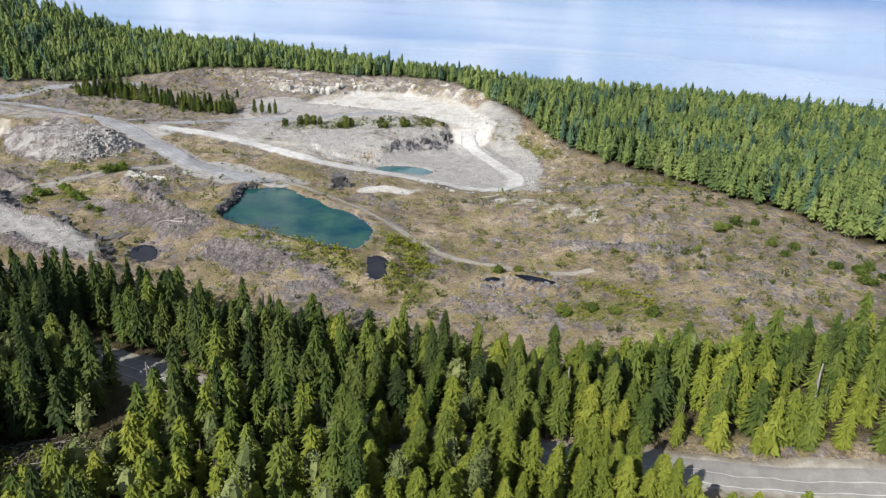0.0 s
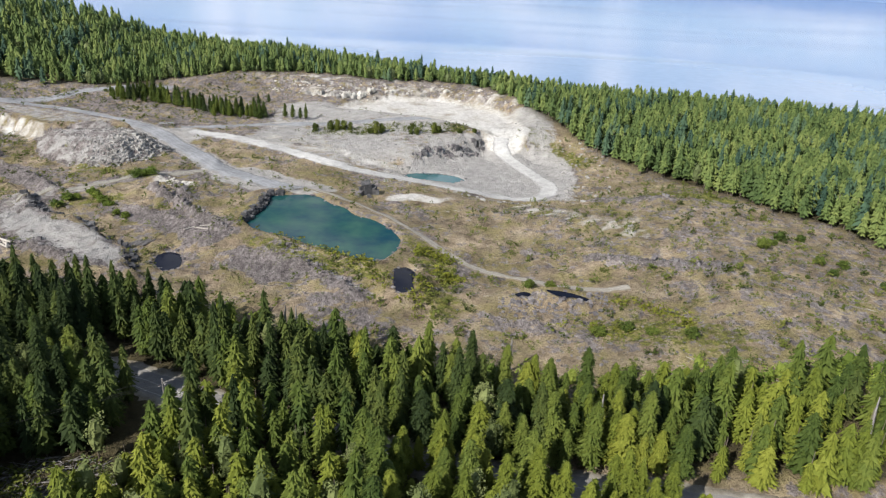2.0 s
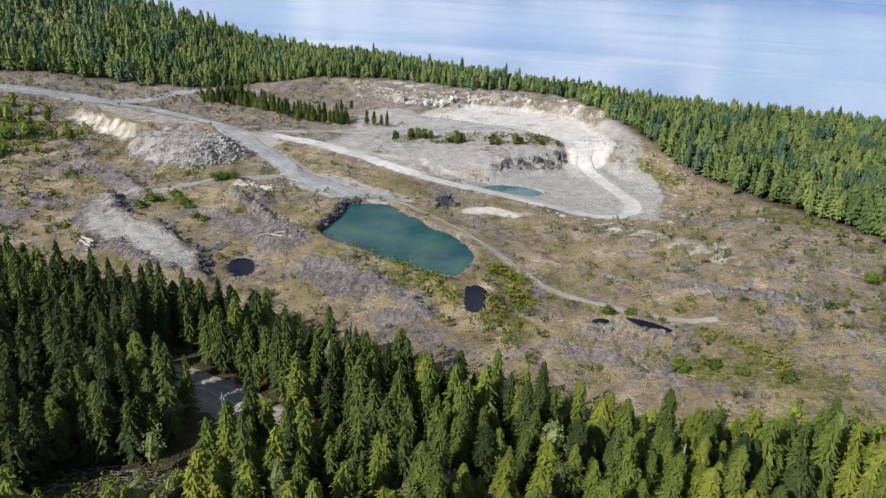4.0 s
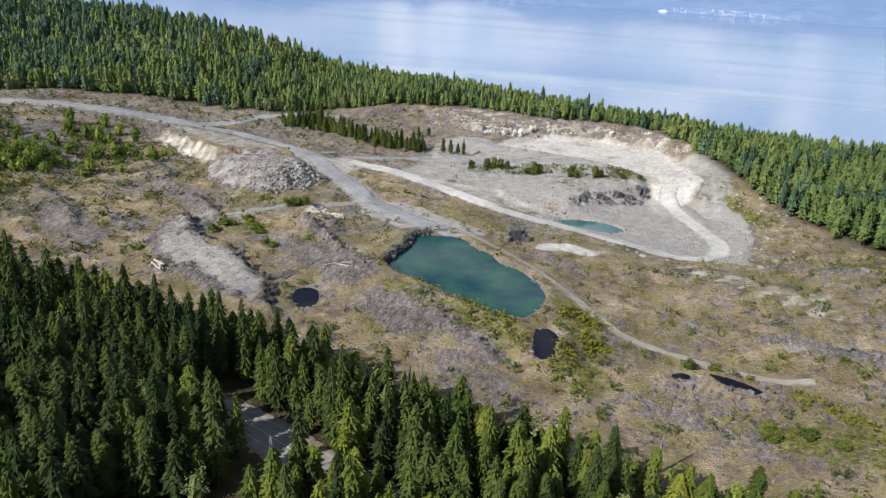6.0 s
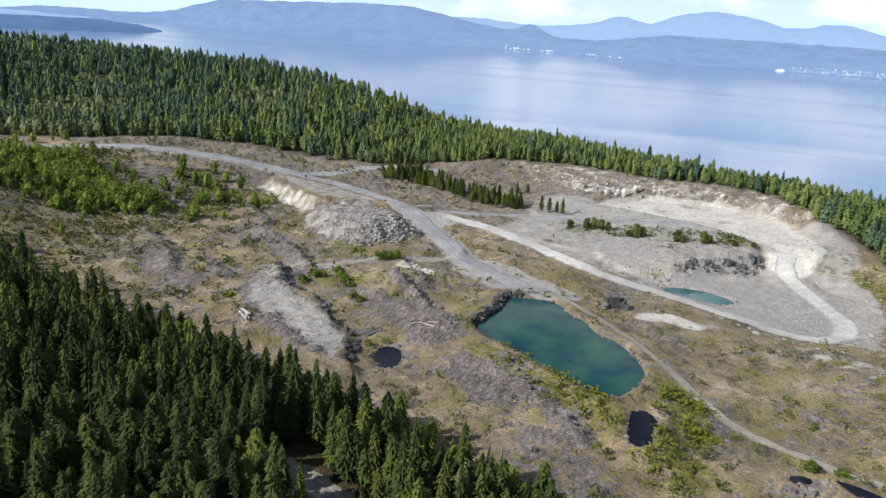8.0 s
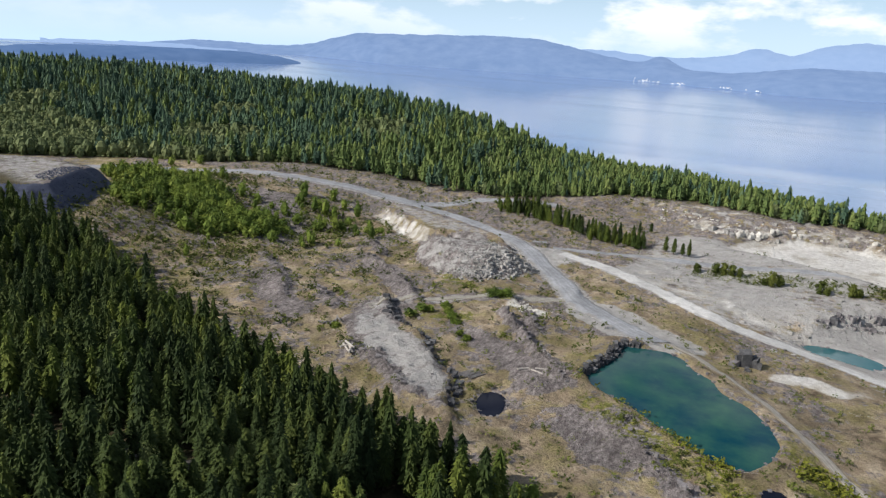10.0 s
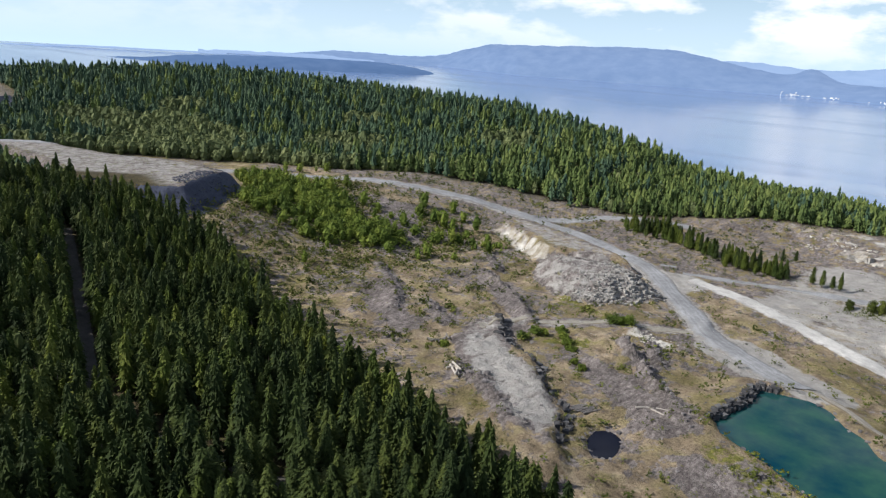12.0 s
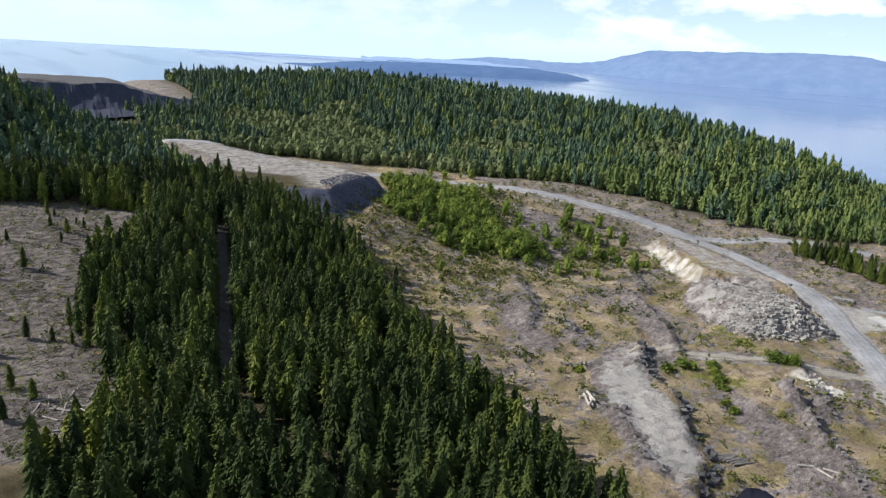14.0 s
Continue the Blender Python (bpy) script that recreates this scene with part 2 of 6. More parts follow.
M_GROUND = ground_material()
M_HAUL = road_material("haul_road_gravel", (0.175, 0.181, 0.195), (0.29, 0.297, 0.312), (0.20, 0.19, 0.18), 0.38, 0.66)
M_PALE = road_material("pale_crushed_stone", (0.31, 0.307, 0.302), (0.47, 0.465, 0.455), (0.25, 0.245, 0.24), 0.14, 0.62)
M_TRACK = road_material("dusty_track", (0.215, 0.200, 0.175), (0.33, 0.31, 0.275), (0.16, 0.135, 0.10), 0.7, 0.42)
M_ASPHALT = gravel_material("worn_asphalt", (0.17, 0.165, 0.16), (0.25, 0.24, 0.23))
M_SHOULDER = road_material("road_shoulder", (0.19, 0.18, 0.16), (0.30, 0.285, 0.25), (0.17, 0.15, 0.115), 0.4, 0.5)
M_LINE = gravel_material("road_paint", (0.34, 0.34, 0.33), (0.5, 0.5, 0.48))
M_FIR = leaf_material("fir_needles", (0.019, 0.032, 0.011), (0.042, 0.062, 0.017), (0.080, 0.100, 0.023))
# needles lifted and blued to paint air haze over the hill
M_HAZEFIR = leaf_material("hazed_hill_conifer_needles", (0.028, 0.056, 0.038), (0.052, 0.092, 0.056), (0.092, 0.140, 0.074), 0.2)
M_CEDAR = leaf_material("cedar_sprays", (0.036, 0.058, 0.014), (0.074, 0.102, 0.020), (0.122, 0.146, 0.028))
M_SPRING = leaf_material("spring_foliage", (0.074, 0.098, 0.016), (0.120, 0.144, 0.021), (0.172, 0.190, 0.030))
M_ALDER = leaf_material("alder_foliage", (0.075, 0.098, 0.034), (0.115, 0.140, 0.052), (0.165, 0.190, 0.072), 0.15)
M_BUSH = leaf_material("shrub_foliage", (0.044, 0.060, 0.014), (0.092, 0.112, 0.024), (0.155, 0.168, 0.040))
M_YELLOW = leaf_material("yellow_green_scrub", (0.085, 0.102, 0.016), (0.140, 0.152, 0.022), (0.200, 0.198, 0.032))
# cedar tone raised so the hill's sunlight sits in the colour
M_HILLCEDAR = leaf_material("sunlit_hill_cedar_sprays", (0.056, 0.088, 0.030), (0.098, 0.138, 0.042), (0.155, 0.190, 0.058))
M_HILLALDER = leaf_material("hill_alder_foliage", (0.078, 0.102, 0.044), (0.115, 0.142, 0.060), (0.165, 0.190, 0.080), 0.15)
M_BARK = bark_material("conifer_bark", (0.07, 0.055, 0.045), (0.17, 0.14, 0.115))
M_PALEBARK = bark_material("pale_alder_bark", (0.20, 0.19, 0.17), (0.40, 0.385, 0.355))
M_GREYWOOD = bark_material("weathered_wood", (0.28, 0.26, 0.235), (0.50, 0.47, 0.43))
M_ROCK = rock_material("grey_rubble", (0.12, 0.115, 0.11), (0.27, 0.26, 0.245), (0.45, 0.44, 0.42))
# dark rock tone that mostly carries the shade of turned-away faces
M_DARKROCK = rock_material("dark_rock_and_shade", (0.03, 0.03, 0.033), (0.075, 0.075, 0.08), (0.16, 0.16, 0.165))
M_SHALE = rock_material("purple_grey_shale", (0.07, 0.065, 0.07), (0.15, 0.14, 0.145), (0.26, 0.245, 0.245))
M_LIME = rock_material("pale_limestone", (0.30, 0.28, 0.25), (0.46, 0.44, 0.40), (0.62, 0.60, 0.56))
M_SAPLING = leaf_material("sapling_foliage", (0.060, 0.092, 0.018), (0.115, 0.160, 0.028), (0.19, 0.23, 0.044), 0.2)
M_OLDWOOD = bark_material("old_grey_timber", (0.12, 0.11, 0.105), (0.27, 0.255, 0.245))
M_GLAZE = gravel_material("glazed_porcelain", (0.5, 0.5, 0.48), (0.6, 0.6, 0.58))
M_WIRE = gravel_material("black_wire", (0.03, 0.03, 0.03), (0.05, 0.05, 0.05))
M_FARROOF = gravel_material("far_grey_roof", (0.25, 0.28, 0.34), (0.35, 0.38, 0.44))
# blue-black puts the shade of faces turned from the sun into the rock
M_WASTE_SHADE = rock_material("shaded_waste_rock", (0.028, 0.034, 0.056), (0.044, 0.052, 0.082), (0.066, 0.076, 0.112))
# dirt darkened to paint the conifers' shade onto the lane
M_LANE = gravel_material("shaded_lane_dirt", (0.07, 0.065, 0.06), (0.13, 0.12, 0.11))
M_LAKE = water_material("lake_water", (0.002, 0.034, 0.054), (0.026, 0.085, 0.062), 0.05, 0.04, 1.2, gloss=0.11)
M_POND = water_material("pond_water", (0.006, 0.008, 0.016), (0.012, 0.014, 0.024), 0.04, 0.03, 1.5, gloss=0.07)
M_POOL = water_material("quarry_pool_water", (0.02, 0.085, 0.10), (0.04, 0.12, 0.13), 0.08, 0.04, 1.5)
# pale base colour carries part of the sky reflection and air haze
M_SEA = water_material("hazy_sea_water", (0.135, 0.21, 0.375), (0.155, 0.235, 0.41), 0.14, 0.08, 0.05, True)
# colour and emission of these coasts carry the air haze
M_FAR = far_material("far_hills_haze_glow", (0.170, 0.262, 0.46), (0.215, 0.31, 0.51), 0.95)
M_FARTHER = far_material("farther_land_haze_glow", (0.27, 0.39, 0.62), (0.30, 0.42, 0.65), 0.95)
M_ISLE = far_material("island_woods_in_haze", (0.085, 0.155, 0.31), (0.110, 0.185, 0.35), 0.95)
# far buildings, ferry and steam glow faintly as well, though none is a lamp
M_WHITE = far_material("distant_pale_glow", (0.50, 0.54, 0.60), (0.68, 0.71, 0.76), 0.35, 1.0)

# ---- the lie of the land ----


def ss(a, b, v):
    t = np.clip((v - a) / (b - a), 0, 1)
    return t * t * (3 - 2 * t)


def wobble(x, y, scale, seed, octaves=4):
    """Smooth random relief of about -1 to 1, from turned sine waves."""
    rng = np.random.RandomState(seed)
    out, amp, tot = np.zeros(np.shape(x)), 1.0, 0.0
    for o in range(octaves):
        part = np.zeros(np.shape(x))
        for _ in range(5):
            a, p, k = rng.uniform(0, math.tau), rng.uniform(0, math.tau), rng.uniform(0.7, 1.3) * math.tau / scale
            part = part + np.sin((x * math.cos(a) + y * math.sin(a)) * k + p + 1.3 * np.sin((y * math.cos(a) - x * math.sin(a)) * k * 0.7 + p))
        out, tot = out + amp * part / 3.2, tot + amp
        amp, scale = amp * 0.55, scale * 0.47
    return out / tot


def away(x, y, line):
    """Distance to a line of points."""
    best = np.full(np.shape(x), 1e9)
    for (ax, ay), (bx, by) in zip(line, line[1:]):
        ux, uy = bx - ax, by - ay
        t = np.clip(((x - ax) * ux + (y - ay) * uy) / (ux * ux + uy * uy), 0, 1)
        best = np.minimum(best, np.hypot(x - ax - t * ux, y - ay - t * uy))
    return best


def inside(x, y, poly):
    """Signed distance to an outline, positive inside it."""
    hit = np.zeros(np.shape(x), bool)
    for (ax, ay), (bx, by) in zip(poly, poly[1:] + poly[:1]):
        if ay != by:
            hit ^= ((ay > y) != (by > y)) & (x < (bx - ax) * (y - ay) / (by - ay) + ax)
    d = away(x, y, poly + poly[:1])
    return np.where(hit, d, -d)


LAKE = [(-74, 238), (-69, 240), (-62, 242), (-57, 240), (-52, 234), (-47, 231), (-43, 225), (-36, 221), (-30, 214), (-26.5, 206), (-27, 198), (-30, 191), (-34, 190), (-43, 194), (-50, 198), (-58, 203), (-65, 206), (-71, 209), (-74, 213), (-73, 221), (-72, 230)]
POND = [(-93, 192), (-91, 194.5), (-87, 193), (-85, 188), (-84.5, 184), (-87.5, 182), (-92, 187)]
POND_EAST = [(-26, 186), (-23, 187.5), (-20, 184), (-20.5, 180), (-20, 174), (-23, 172), (-25, 176)]
POOL = [(-33, 299), (-28, 302), (-19, 303), (-11, 300), (-8, 296), (-12, 291), (-22, 293), (-29, 294)]
PIT = [(-39, 298), (-29, 305), (-11, 327), (2, 343), (13, 337), (26, 334), (37, 324), (38, 302), (33, 278), (25, 271), (11, 268), (4, 272), (-11, 280), (-28, 287)]
WHITE = [(-76, 386), (-68, 407), (-48, 418), (-27, 425), (-9, 417), (4, 404), (12, 392), (19, 368), (14, 352), (2, 351), (-9, 364), (-22, 371), (-38, 376), (-57, 382)]
SPOIL = [(-1, 352), (2, 343), (7, 334), (12, 331), (19, 339), (22, 350), (19, 362), (9, 364), (2, 361)]
SLAB = [(-151, 204), (-150, 219), (-146, 227), (-131, 207), (-119, 202), (-106, 192), (-100, 186), (-97, 176), (-106, 176), (-120, 184), (-131, 190), (-140, 195)]
BENCH = [(-226, 319), (-205, 310), (-187, 298), (-160, 306), (-148, 309), (-160, 318), (-190, 330), (-222, 338), (-234, 332)]
PILE = [(-187, 297), (-178, 281), (-170, 273), (-152, 264), (-140, 267), (-131, 283), (-130, 296), (-146, 306), (-166, 308)]
DUMP = [(-470, 168), (-400, 172), (-335, 170), (-304, 182), (-293, 193), (-320, 229), (-360, 228), (-400, 206), (-470, 190)]
CUT = [(-640, 228), (-652, 160), (-668, 90), (-690, 10), (-960, 10), (-960, 238), (-700, 236)]
# these two dark pools also paint in the shade of the cut bank
POND_SHADE_TRACK = [(6, 176.5), (8.5, 178), (10.5, 177.2), (9.5, 175.6), (8, 176), (7, 175)]
POND_SHADE_DITCH = [(14, 177), (18, 176.6), (22, 175), (25, 172.5), (23.5, 171.8), (20.5, 173.6), (18.5, 173), (15.5, 175)]
LEDGES = [([(-190, 264), (-164, 252), (-144, 235)], 2.0), ([(-113, 240), (-94, 222), (-84, 214), (-77, 205)], 2.4), ([(-136, 192), (-119, 185), (-104, 176)], 1.2),
    ([(-60, 197), (-47, 184), (-33, 171)], 1.6), ([(-176, 222), (-160, 212)], 1.5), ([(-205, 285), (-188, 272)], 1.6), ([(-218, 236), (-196, 224), (-180, 208)], 1.3), ([(-126, 262), (-108, 248), (-100, 236)], 1.2), ([(40, 262), (62, 246)], 1.4), ([(30, 200), (60, 186)], 1.2)]
PLATES = [
    [(-117, 224), (-100, 220), (-84, 210), (-77, 201), (-80, 197), (-93, 205), (-110, 215)],
    [(-72, 195), (-60, 195), (-46, 186), (-50, 178), (-58, 176), (-71, 187)],
    [(-184, 260), (-175, 263), (-148, 240), (-148, 232), (-170, 246)],
    [(-287, 295), (-269, 307), (-234, 274), (-225, 250), (-237, 247)],
    [(-208, 223), (-197, 220), (-163, 202), (-164, 196), (-188, 203)]]
SLAB_EDGE = [(-150, 227), (-141, 216), (-131, 211), (-122, 207), (-115, 199), (-106, 194), (-100, 188), (-96, 178)]
STUMPS = [(-345, 70), (-338, 104), (-318, 128), (-292, 118), (-268, 96), (-232, 88), (-205, 92), (-178, 88), (-168, 76), (-172, 40), (-345, 20)]
ROAD_MAIN = [(-640, 150), (-540, 148), (-481, 160), (-440, 205), (-383, 256), (-340, 296), (-291, 333), (-249, 352), (-215, 355), (-183, 344), (-152, 326), (-134, 308), (-116, 290), (-100, 271), (-84, 261), (-66, 251)]
ROAD_LAKE = [(-66, 251), (-50, 241), (-36, 230), (-25, 217), (-14, 205), (-4, 194), (3, 190), (14, 184), (27, 180), (36, 180)]
ROAD_PIT = [(-133, 327), (-120, 323), (-105, 317), (-90, 308), (-75, 298), (-57, 291), (-46, 288), (-33, 285), (-18, 279), (-3, 274), (6, 270), (13, 268), (21, 272), (26, 284), (26, 297), (20, 313), (14, 325), (9, 335), (9, 346)]
ROAD_UPPER = [(-140, 333), (-112, 345), (-80, 351), (-50, 359), (-26, 365)]
ROAD_BACK = [(-238, 354), (-223, 374), (-210, 392), (-192, 403), (-172, 406)]
ROAD_SIDE = [(-103, 273), (-119, 261), (-135, 247), (-147, 232), (-150, 216)]
ROAD_FOREST = [(160, 104), (100, 101.5), (60, 101.5), (30, 103.5), (0, 108), (-30, 115), (-54, 123), (-75, 131), (-90, 133)]
LANE = [(-90, 133), (-108, 131), (-130, 122), (-160, 113), (-185, 115), (-215, 124), (-243, 133), (-296, 148)]
EDGE_X = [-700, -360, -330, -300, -281, -251, -223, -181, -157, -136, -108, -93, -64, -43, -26, -15, 2, 30, 64, 88, 120, 160, 400]
EDGE_Y = [140, 165, 196, 190, 186, 181, 178, 167, 162, 163, 154, 153, 151, 144, 138, 134, 132, 130, 129, 134, 142, 152, 160]
OPEN = [(-700, 165), (-620, 172), (-560, 176), (-490, 205), (-430, 262), (-370, 312), (-325, 352), (-285, 376), (-245, 392), (-205, 400), (-175, 418), (-140, 436), (-105, 446), (-80, 440), (-62, 436), (-48, 437), (-27, 442), (-8, 434), (7, 420), (19, 400), (29, 374), (38, 352), (49, 330), (54, 312), (68, 296), (79, 276), (85, 246), (92, 230), (104, 223), (110, 209), (117, 194), (132, 184), (200, 170), (200, 40), (-700, 40)]
WALL_X = [-190, -130, -95, -79, -67, -48, -27, -9, 4, 12, 30]
WALL_Y = [412, 416, 404, 401, 409, 419, 426, 418, 406, 395, 362]
# crest of the wooded ground seen from over the near forest: bearing, distance, height
CREST_A = [-180, -110, -75, -30, -15, 0, 5, 12, 19, 25, 30, 38, 48, 55, 63, 70, 77, 90, 110, 130, 180]
CREST_D = [9000, 9000, 420, 350, 345, 365, 385, 430, 475, 505, 540, 610, 690, 720, 750, 770, 800, 900, 1000, 9000, 9000]
CREST_Z = [0, 0, 5, 5, 5, 5, 6, 7, 7, 11, 24, 35, 40, 45, 48, 42, 38, 40, 30, 0, 0]


def height(x, y):
    x, y = np.asarray(x, float), np.asarray(y, float)
    dx, dy = x + 20, y - 50
    d, az = np.hypot(dx, dy), np.degrees(np.arctan2(-dx, dy))
    dc, zc = np.interp(az, CREST_A, CREST_D), np.interp(az, CREST_A, CREST_Z)
    z = -2 + 9 * ss(0, 80, x) * (1 - ss(235, 300, y)) * ss(95, 140, y) + 13 * ss(205, 320, -x)
    z = z + 0.9 * wobble(x, y, 70, 3) + 0.35 * wobble(x, y, 14, 5, 3) + 0.16 * wobble(x, y, 5, 7, 2)
    hill = np.exp(-(((x + 480) / 85) ** 2) - ((y - 55) / 62) ** 2)
    z = z + 50 * hill
    rough_ground = ss(-330, -290, x) * ss(150, 175, y) * (1 - ss(285, 310, y)) * (1 - ss(-60, -30, x))
    saw = ((0.6 * x + 0.8 * y + 9 * wobble(x, y, 70, 9, 3)) / 23.0) % 1.0
    z = z + rough_ground * np.clip(wobble(x, y, 36, 12, 2), 0, 1) * 2.6 * (saw * (1 - ss(0.92, 1.0, saw)) - 0.3)
    for line, tall, reach in [(a, b, 6.0) for a, b in LEDGES] + [(SLAB_EDGE, 1.9, 26.0)]:
        (ax, ay), (bx, by) = line[0], line[-1]
        ux, uy = (bx - ax) / math.hypot(bx - ax, by - ay), (by - ay) / math.hypot(bx - ax, by - ay)
        off = away(x, y, line)
        mean = np.interp((x - ax) * ux + (y - ay) * uy, [(px - ax) * ux + (py - ay) * uy for px, py in line], [(py - ay) * ux - (px - ax) * uy for px, py in line])
        side = np.sign((y - ay) * ux - (x - ax) * uy - mean) * off + 0.7 * wobble(x, y, 6, 43, 3)
        z = z + 1.3 * tall * (1 + 0.5 * wobble(x, y, 7, 45, 2)) * np.where(side < 0, np.exp(np.minimum(side, 0) / reach), np.exp(-np.maximum(side, 0) / 0.5)) * ss(10, 7, np.where(side > 0, off, off * 0.5))
    k = ss(0.66, 1.0, d / dc)
    z = z * (1 - k) + zc * k
    face = y - np.interp(x, WALL_X, WALL_Y) + 3.0 * wobble(x, y, 24, 21, 3) + 2.6 * wobble(x, y, 7.5, 22, 3)
    rim = ss(0, 5.0, face) * ss(-215, -150, x) * (1 - ss(14, 34, x))
    z = z + (4.4 + 3.2 * ss(3, 20, face) + 1.1 * wobble(x, y, 16, 23, 4) - z) * rim * (1 - ss(455, 500, y))
    wh = ss(-10, 4, inside(x, y, WHITE))
    z = z + (-0.8 + 0.4 * wobble(x, y, 18, 31) - z) * wh * (1 - rim)
    deep = inside(x, y, PIT) + 2.2 * wobble(x, y, 15, 25, 3)
    pit = ss(-1.0, 1.0, 0.25 + deep / (6.5 + 20 * ss(312, 284, y) + 15 * ss(20, 40, x) + 14 * ss(-30, -44, x)))
    z = z + (-8 + 0.2 * wobble(x, y, 12, 27) - z) * pit
    rise = np.interp(y, [310, 324, 336, 346, 357], [-8.0, -7.4, -5.2, -2.6, -0.8])
    z = z + (rise - z) * ss(9.5, 4.0, away(x, y, [(24, 308), (17, 322), (11, 333), (9, 344), (10, 358)])) * (y > 300)
    z = z + 1.2 * ss(-3, 4, inside(x, y, SPOIL)) * (1 + 0.2 * wobble(x, y, 9, 77, 2))
    bench = ss(-2.5, 3.5, inside(x, y, BENCH) + 1.2 * wobble(x, y, 9, 33, 3))
    z = z + (5.2 - z) * bench * 0.9
    pile = inside(x, y, PILE) + 1.8 * wobble(x, y, 9, 35, 3)
    z = z + np.clip(0.62 * (pile + 1), 0, 6.4) * (1 + 0.12 * wobble(x, y, 5, 37, 3))
    lot = ss(60, 30, np.hypot(x + 600, (y - 150) * 1.6))
    z = z + (16 - z) * lot
    cut = ss(-2, 40, inside(x, y, CUT) - 6)
    z = z + (np.interp(y, [150, 236], [27, 13]) - z) * cut
    z = z + 4.0 * ss(48, 12, np.hypot(x + 292, y - 200))
    dump = ss(-9, 2, inside(x, y, DUMP) + 1.0 * wobble(x, y, 14, 39, 3))
    z = z + (21.5 - z) * dump + 1.4 * dump * ss(14, 6, away(x, y, [(-305, 201), (-314, 213)]))
    for water, level, poly in ((LAKE, 0.0, 16), (POND, -3.2, 9), (POND_EAST, -0.3, 7), (POOL, -8.1, 6), (POND_SHADE_TRACK, -0.9, 5), (POND_SHADE_DITCH, 0.6, 4)):
        s = inside(x, y, water)
        near = ss(-poly, -1.0, s)
        z = z + (level + 0.7 - z) * near
        z = np.where(s > -1.6, np.minimum(z, level + 0.65 - 0.6 * (s + 1.6)), z)
        z = np.where(s > 0, np.maximum(z, level - 4), z)
    cliff = ss(-14, -2.5, inside(x, y, LAKE)) * (1 - ss(-1.7, -0.3, inside(x, y, LAKE))) * ss(-66, -71, x) * ss(205, 213, y) * (1 - ss(240, 250, y))
    z = z + 1.3 * cliff
    fall = ss(18, 18 + np.where(az > 30, 330, 190), d - dc)
    z = z * (1 - fall) - 62 * fall
    return z


def place(x, y, up=0.0):
    return Vector((x, y, float(height(x, y)) + up))


def mesh_object(name, verts, faces, material, parent=None, label="", smooth=False):
    me = bpy.data.meshes.new(name)
    verts, faces = np.asarray(verts, np.float32), np.asarray(faces, np.int32)
    me.vertices.add(len(verts))
    me.vertices.foreach_set("co", verts.ravel())
    k = faces.shape[1]
    me.loops.add(faces.size)
    me.loops.foreach_set("vertex_index", faces.ravel())
    me.polygons.add(len(faces))
    me.polygons.foreach_set("loop_start", np.arange(0, faces.size, k, dtype=np.int32))
    me.polygons.foreach_set("use_smooth", np.full(len(faces), smooth))
    me.update(calc_edges=True)
    me.materials.append(material)
    ob = new(name, me)
    if parent:
        ob.parent = parent
    if label:
        ob["label"] = label
    return ob


def grid_faces(nx, ny):
    i = (np.arange(ny - 1)[:, None] * nx + np.arange(nx - 1)[None, :]).ravel()
    return np.stack([i, i + 1, i + nx + 1, i + nx], 1)


def spread(lo, a, b, hi, step, grow=1.13):
    """Coordinates with an even step from a to b that widens outside, out to lo and hi."""
    mid = list(np.arange(a, b + step, step))
    left, right, s = [], [], step
    while a - sum(left) > lo:
        s *= grow
        left.append(s)
    s = step
    while b + sum(right) < hi:
        s *= grow
        right.append(s)
    return np.array(list(a - np.cumsum(left))[::-1] + mid + list(b + np.cumsum(right)))


gx, gy = spread(-4600, -335, 150, 4600, 1.45, 1.10), spread(-4600, 62, 462, 4600, 1.45, 1.10)
X, Y = np.meshgrid(gx, gy)
Z = height(X, Y)
ground = mesh_object("ground", np.stack([X.ravel(), Y.ravel(), Z.ravel()], 1), grid_faces(len(gx), len(gy)), M_GROUND, smooth=True)
tagged(ground, "tan and grey stripped quarry ground with moss and rubble", "ground", kind="structure")

in_open = inside(X, Y, OPEN)
y_edge = np.interp(X, EDGE_X, EDGE_Y)
opening = ss(-6, 4, in_open) * ss(-6, 4, Y - y_edge)
rim_zone = ss(-4, 14, Y - np.interp(X, WALL_X, WALL_Y)) * ss(-190, -110, X) * (1 - ss(18, 36, X)) * (1 - ss(436, 452, Y))
white = np.maximum(ss(-8, 6, inside(X, Y, WHITE)), (0.38 + 0.3 * wobble(X, Y, 14, 55, 3)) * rim_zone)
face = Y - np.interp(X, WALL_X, WALL_Y)
white = np.maximum(white, (0.42 + 0.22 * wobble(X, Y, 44, 57, 2) + 0.28 * wobble(X, Y, 6, 56, 3)) * ss(-6, 0, face) * (1 - ss(7, 13, face)) * ss(-118, -95, X) * (1 - ss(8, 22, X)))
white = np.maximum(white, 0.8 * ss(6, 1, away(X, Y, [(-33, 251), (-27, 254), (-19, 251)])))
white = np.maximum(white, 0.45 * ss(6, 1, away(X, Y, [(-19, 252), (-6, 259), (4, 262)])))
white = np.maximum(white, 1.3 * ss(-3, 2, inside(X, Y, SPOIL)))
white = np.maximum(white, 0.42 * ss(10, 1, away(X, Y, [(20, 246), (34, 236), (46, 226)])))
white = np.maximum(white, (0.57 + 0.3 * wobble(X, Y, 7, 58, 3)) * ss(6.5, 2, away(X, Y, [(-228, 319), (-206, 309), (-188, 299)])))
white = np.maximum(white, 0.3 * ss(7, 3, away(X, Y, ROAD_PIT)))
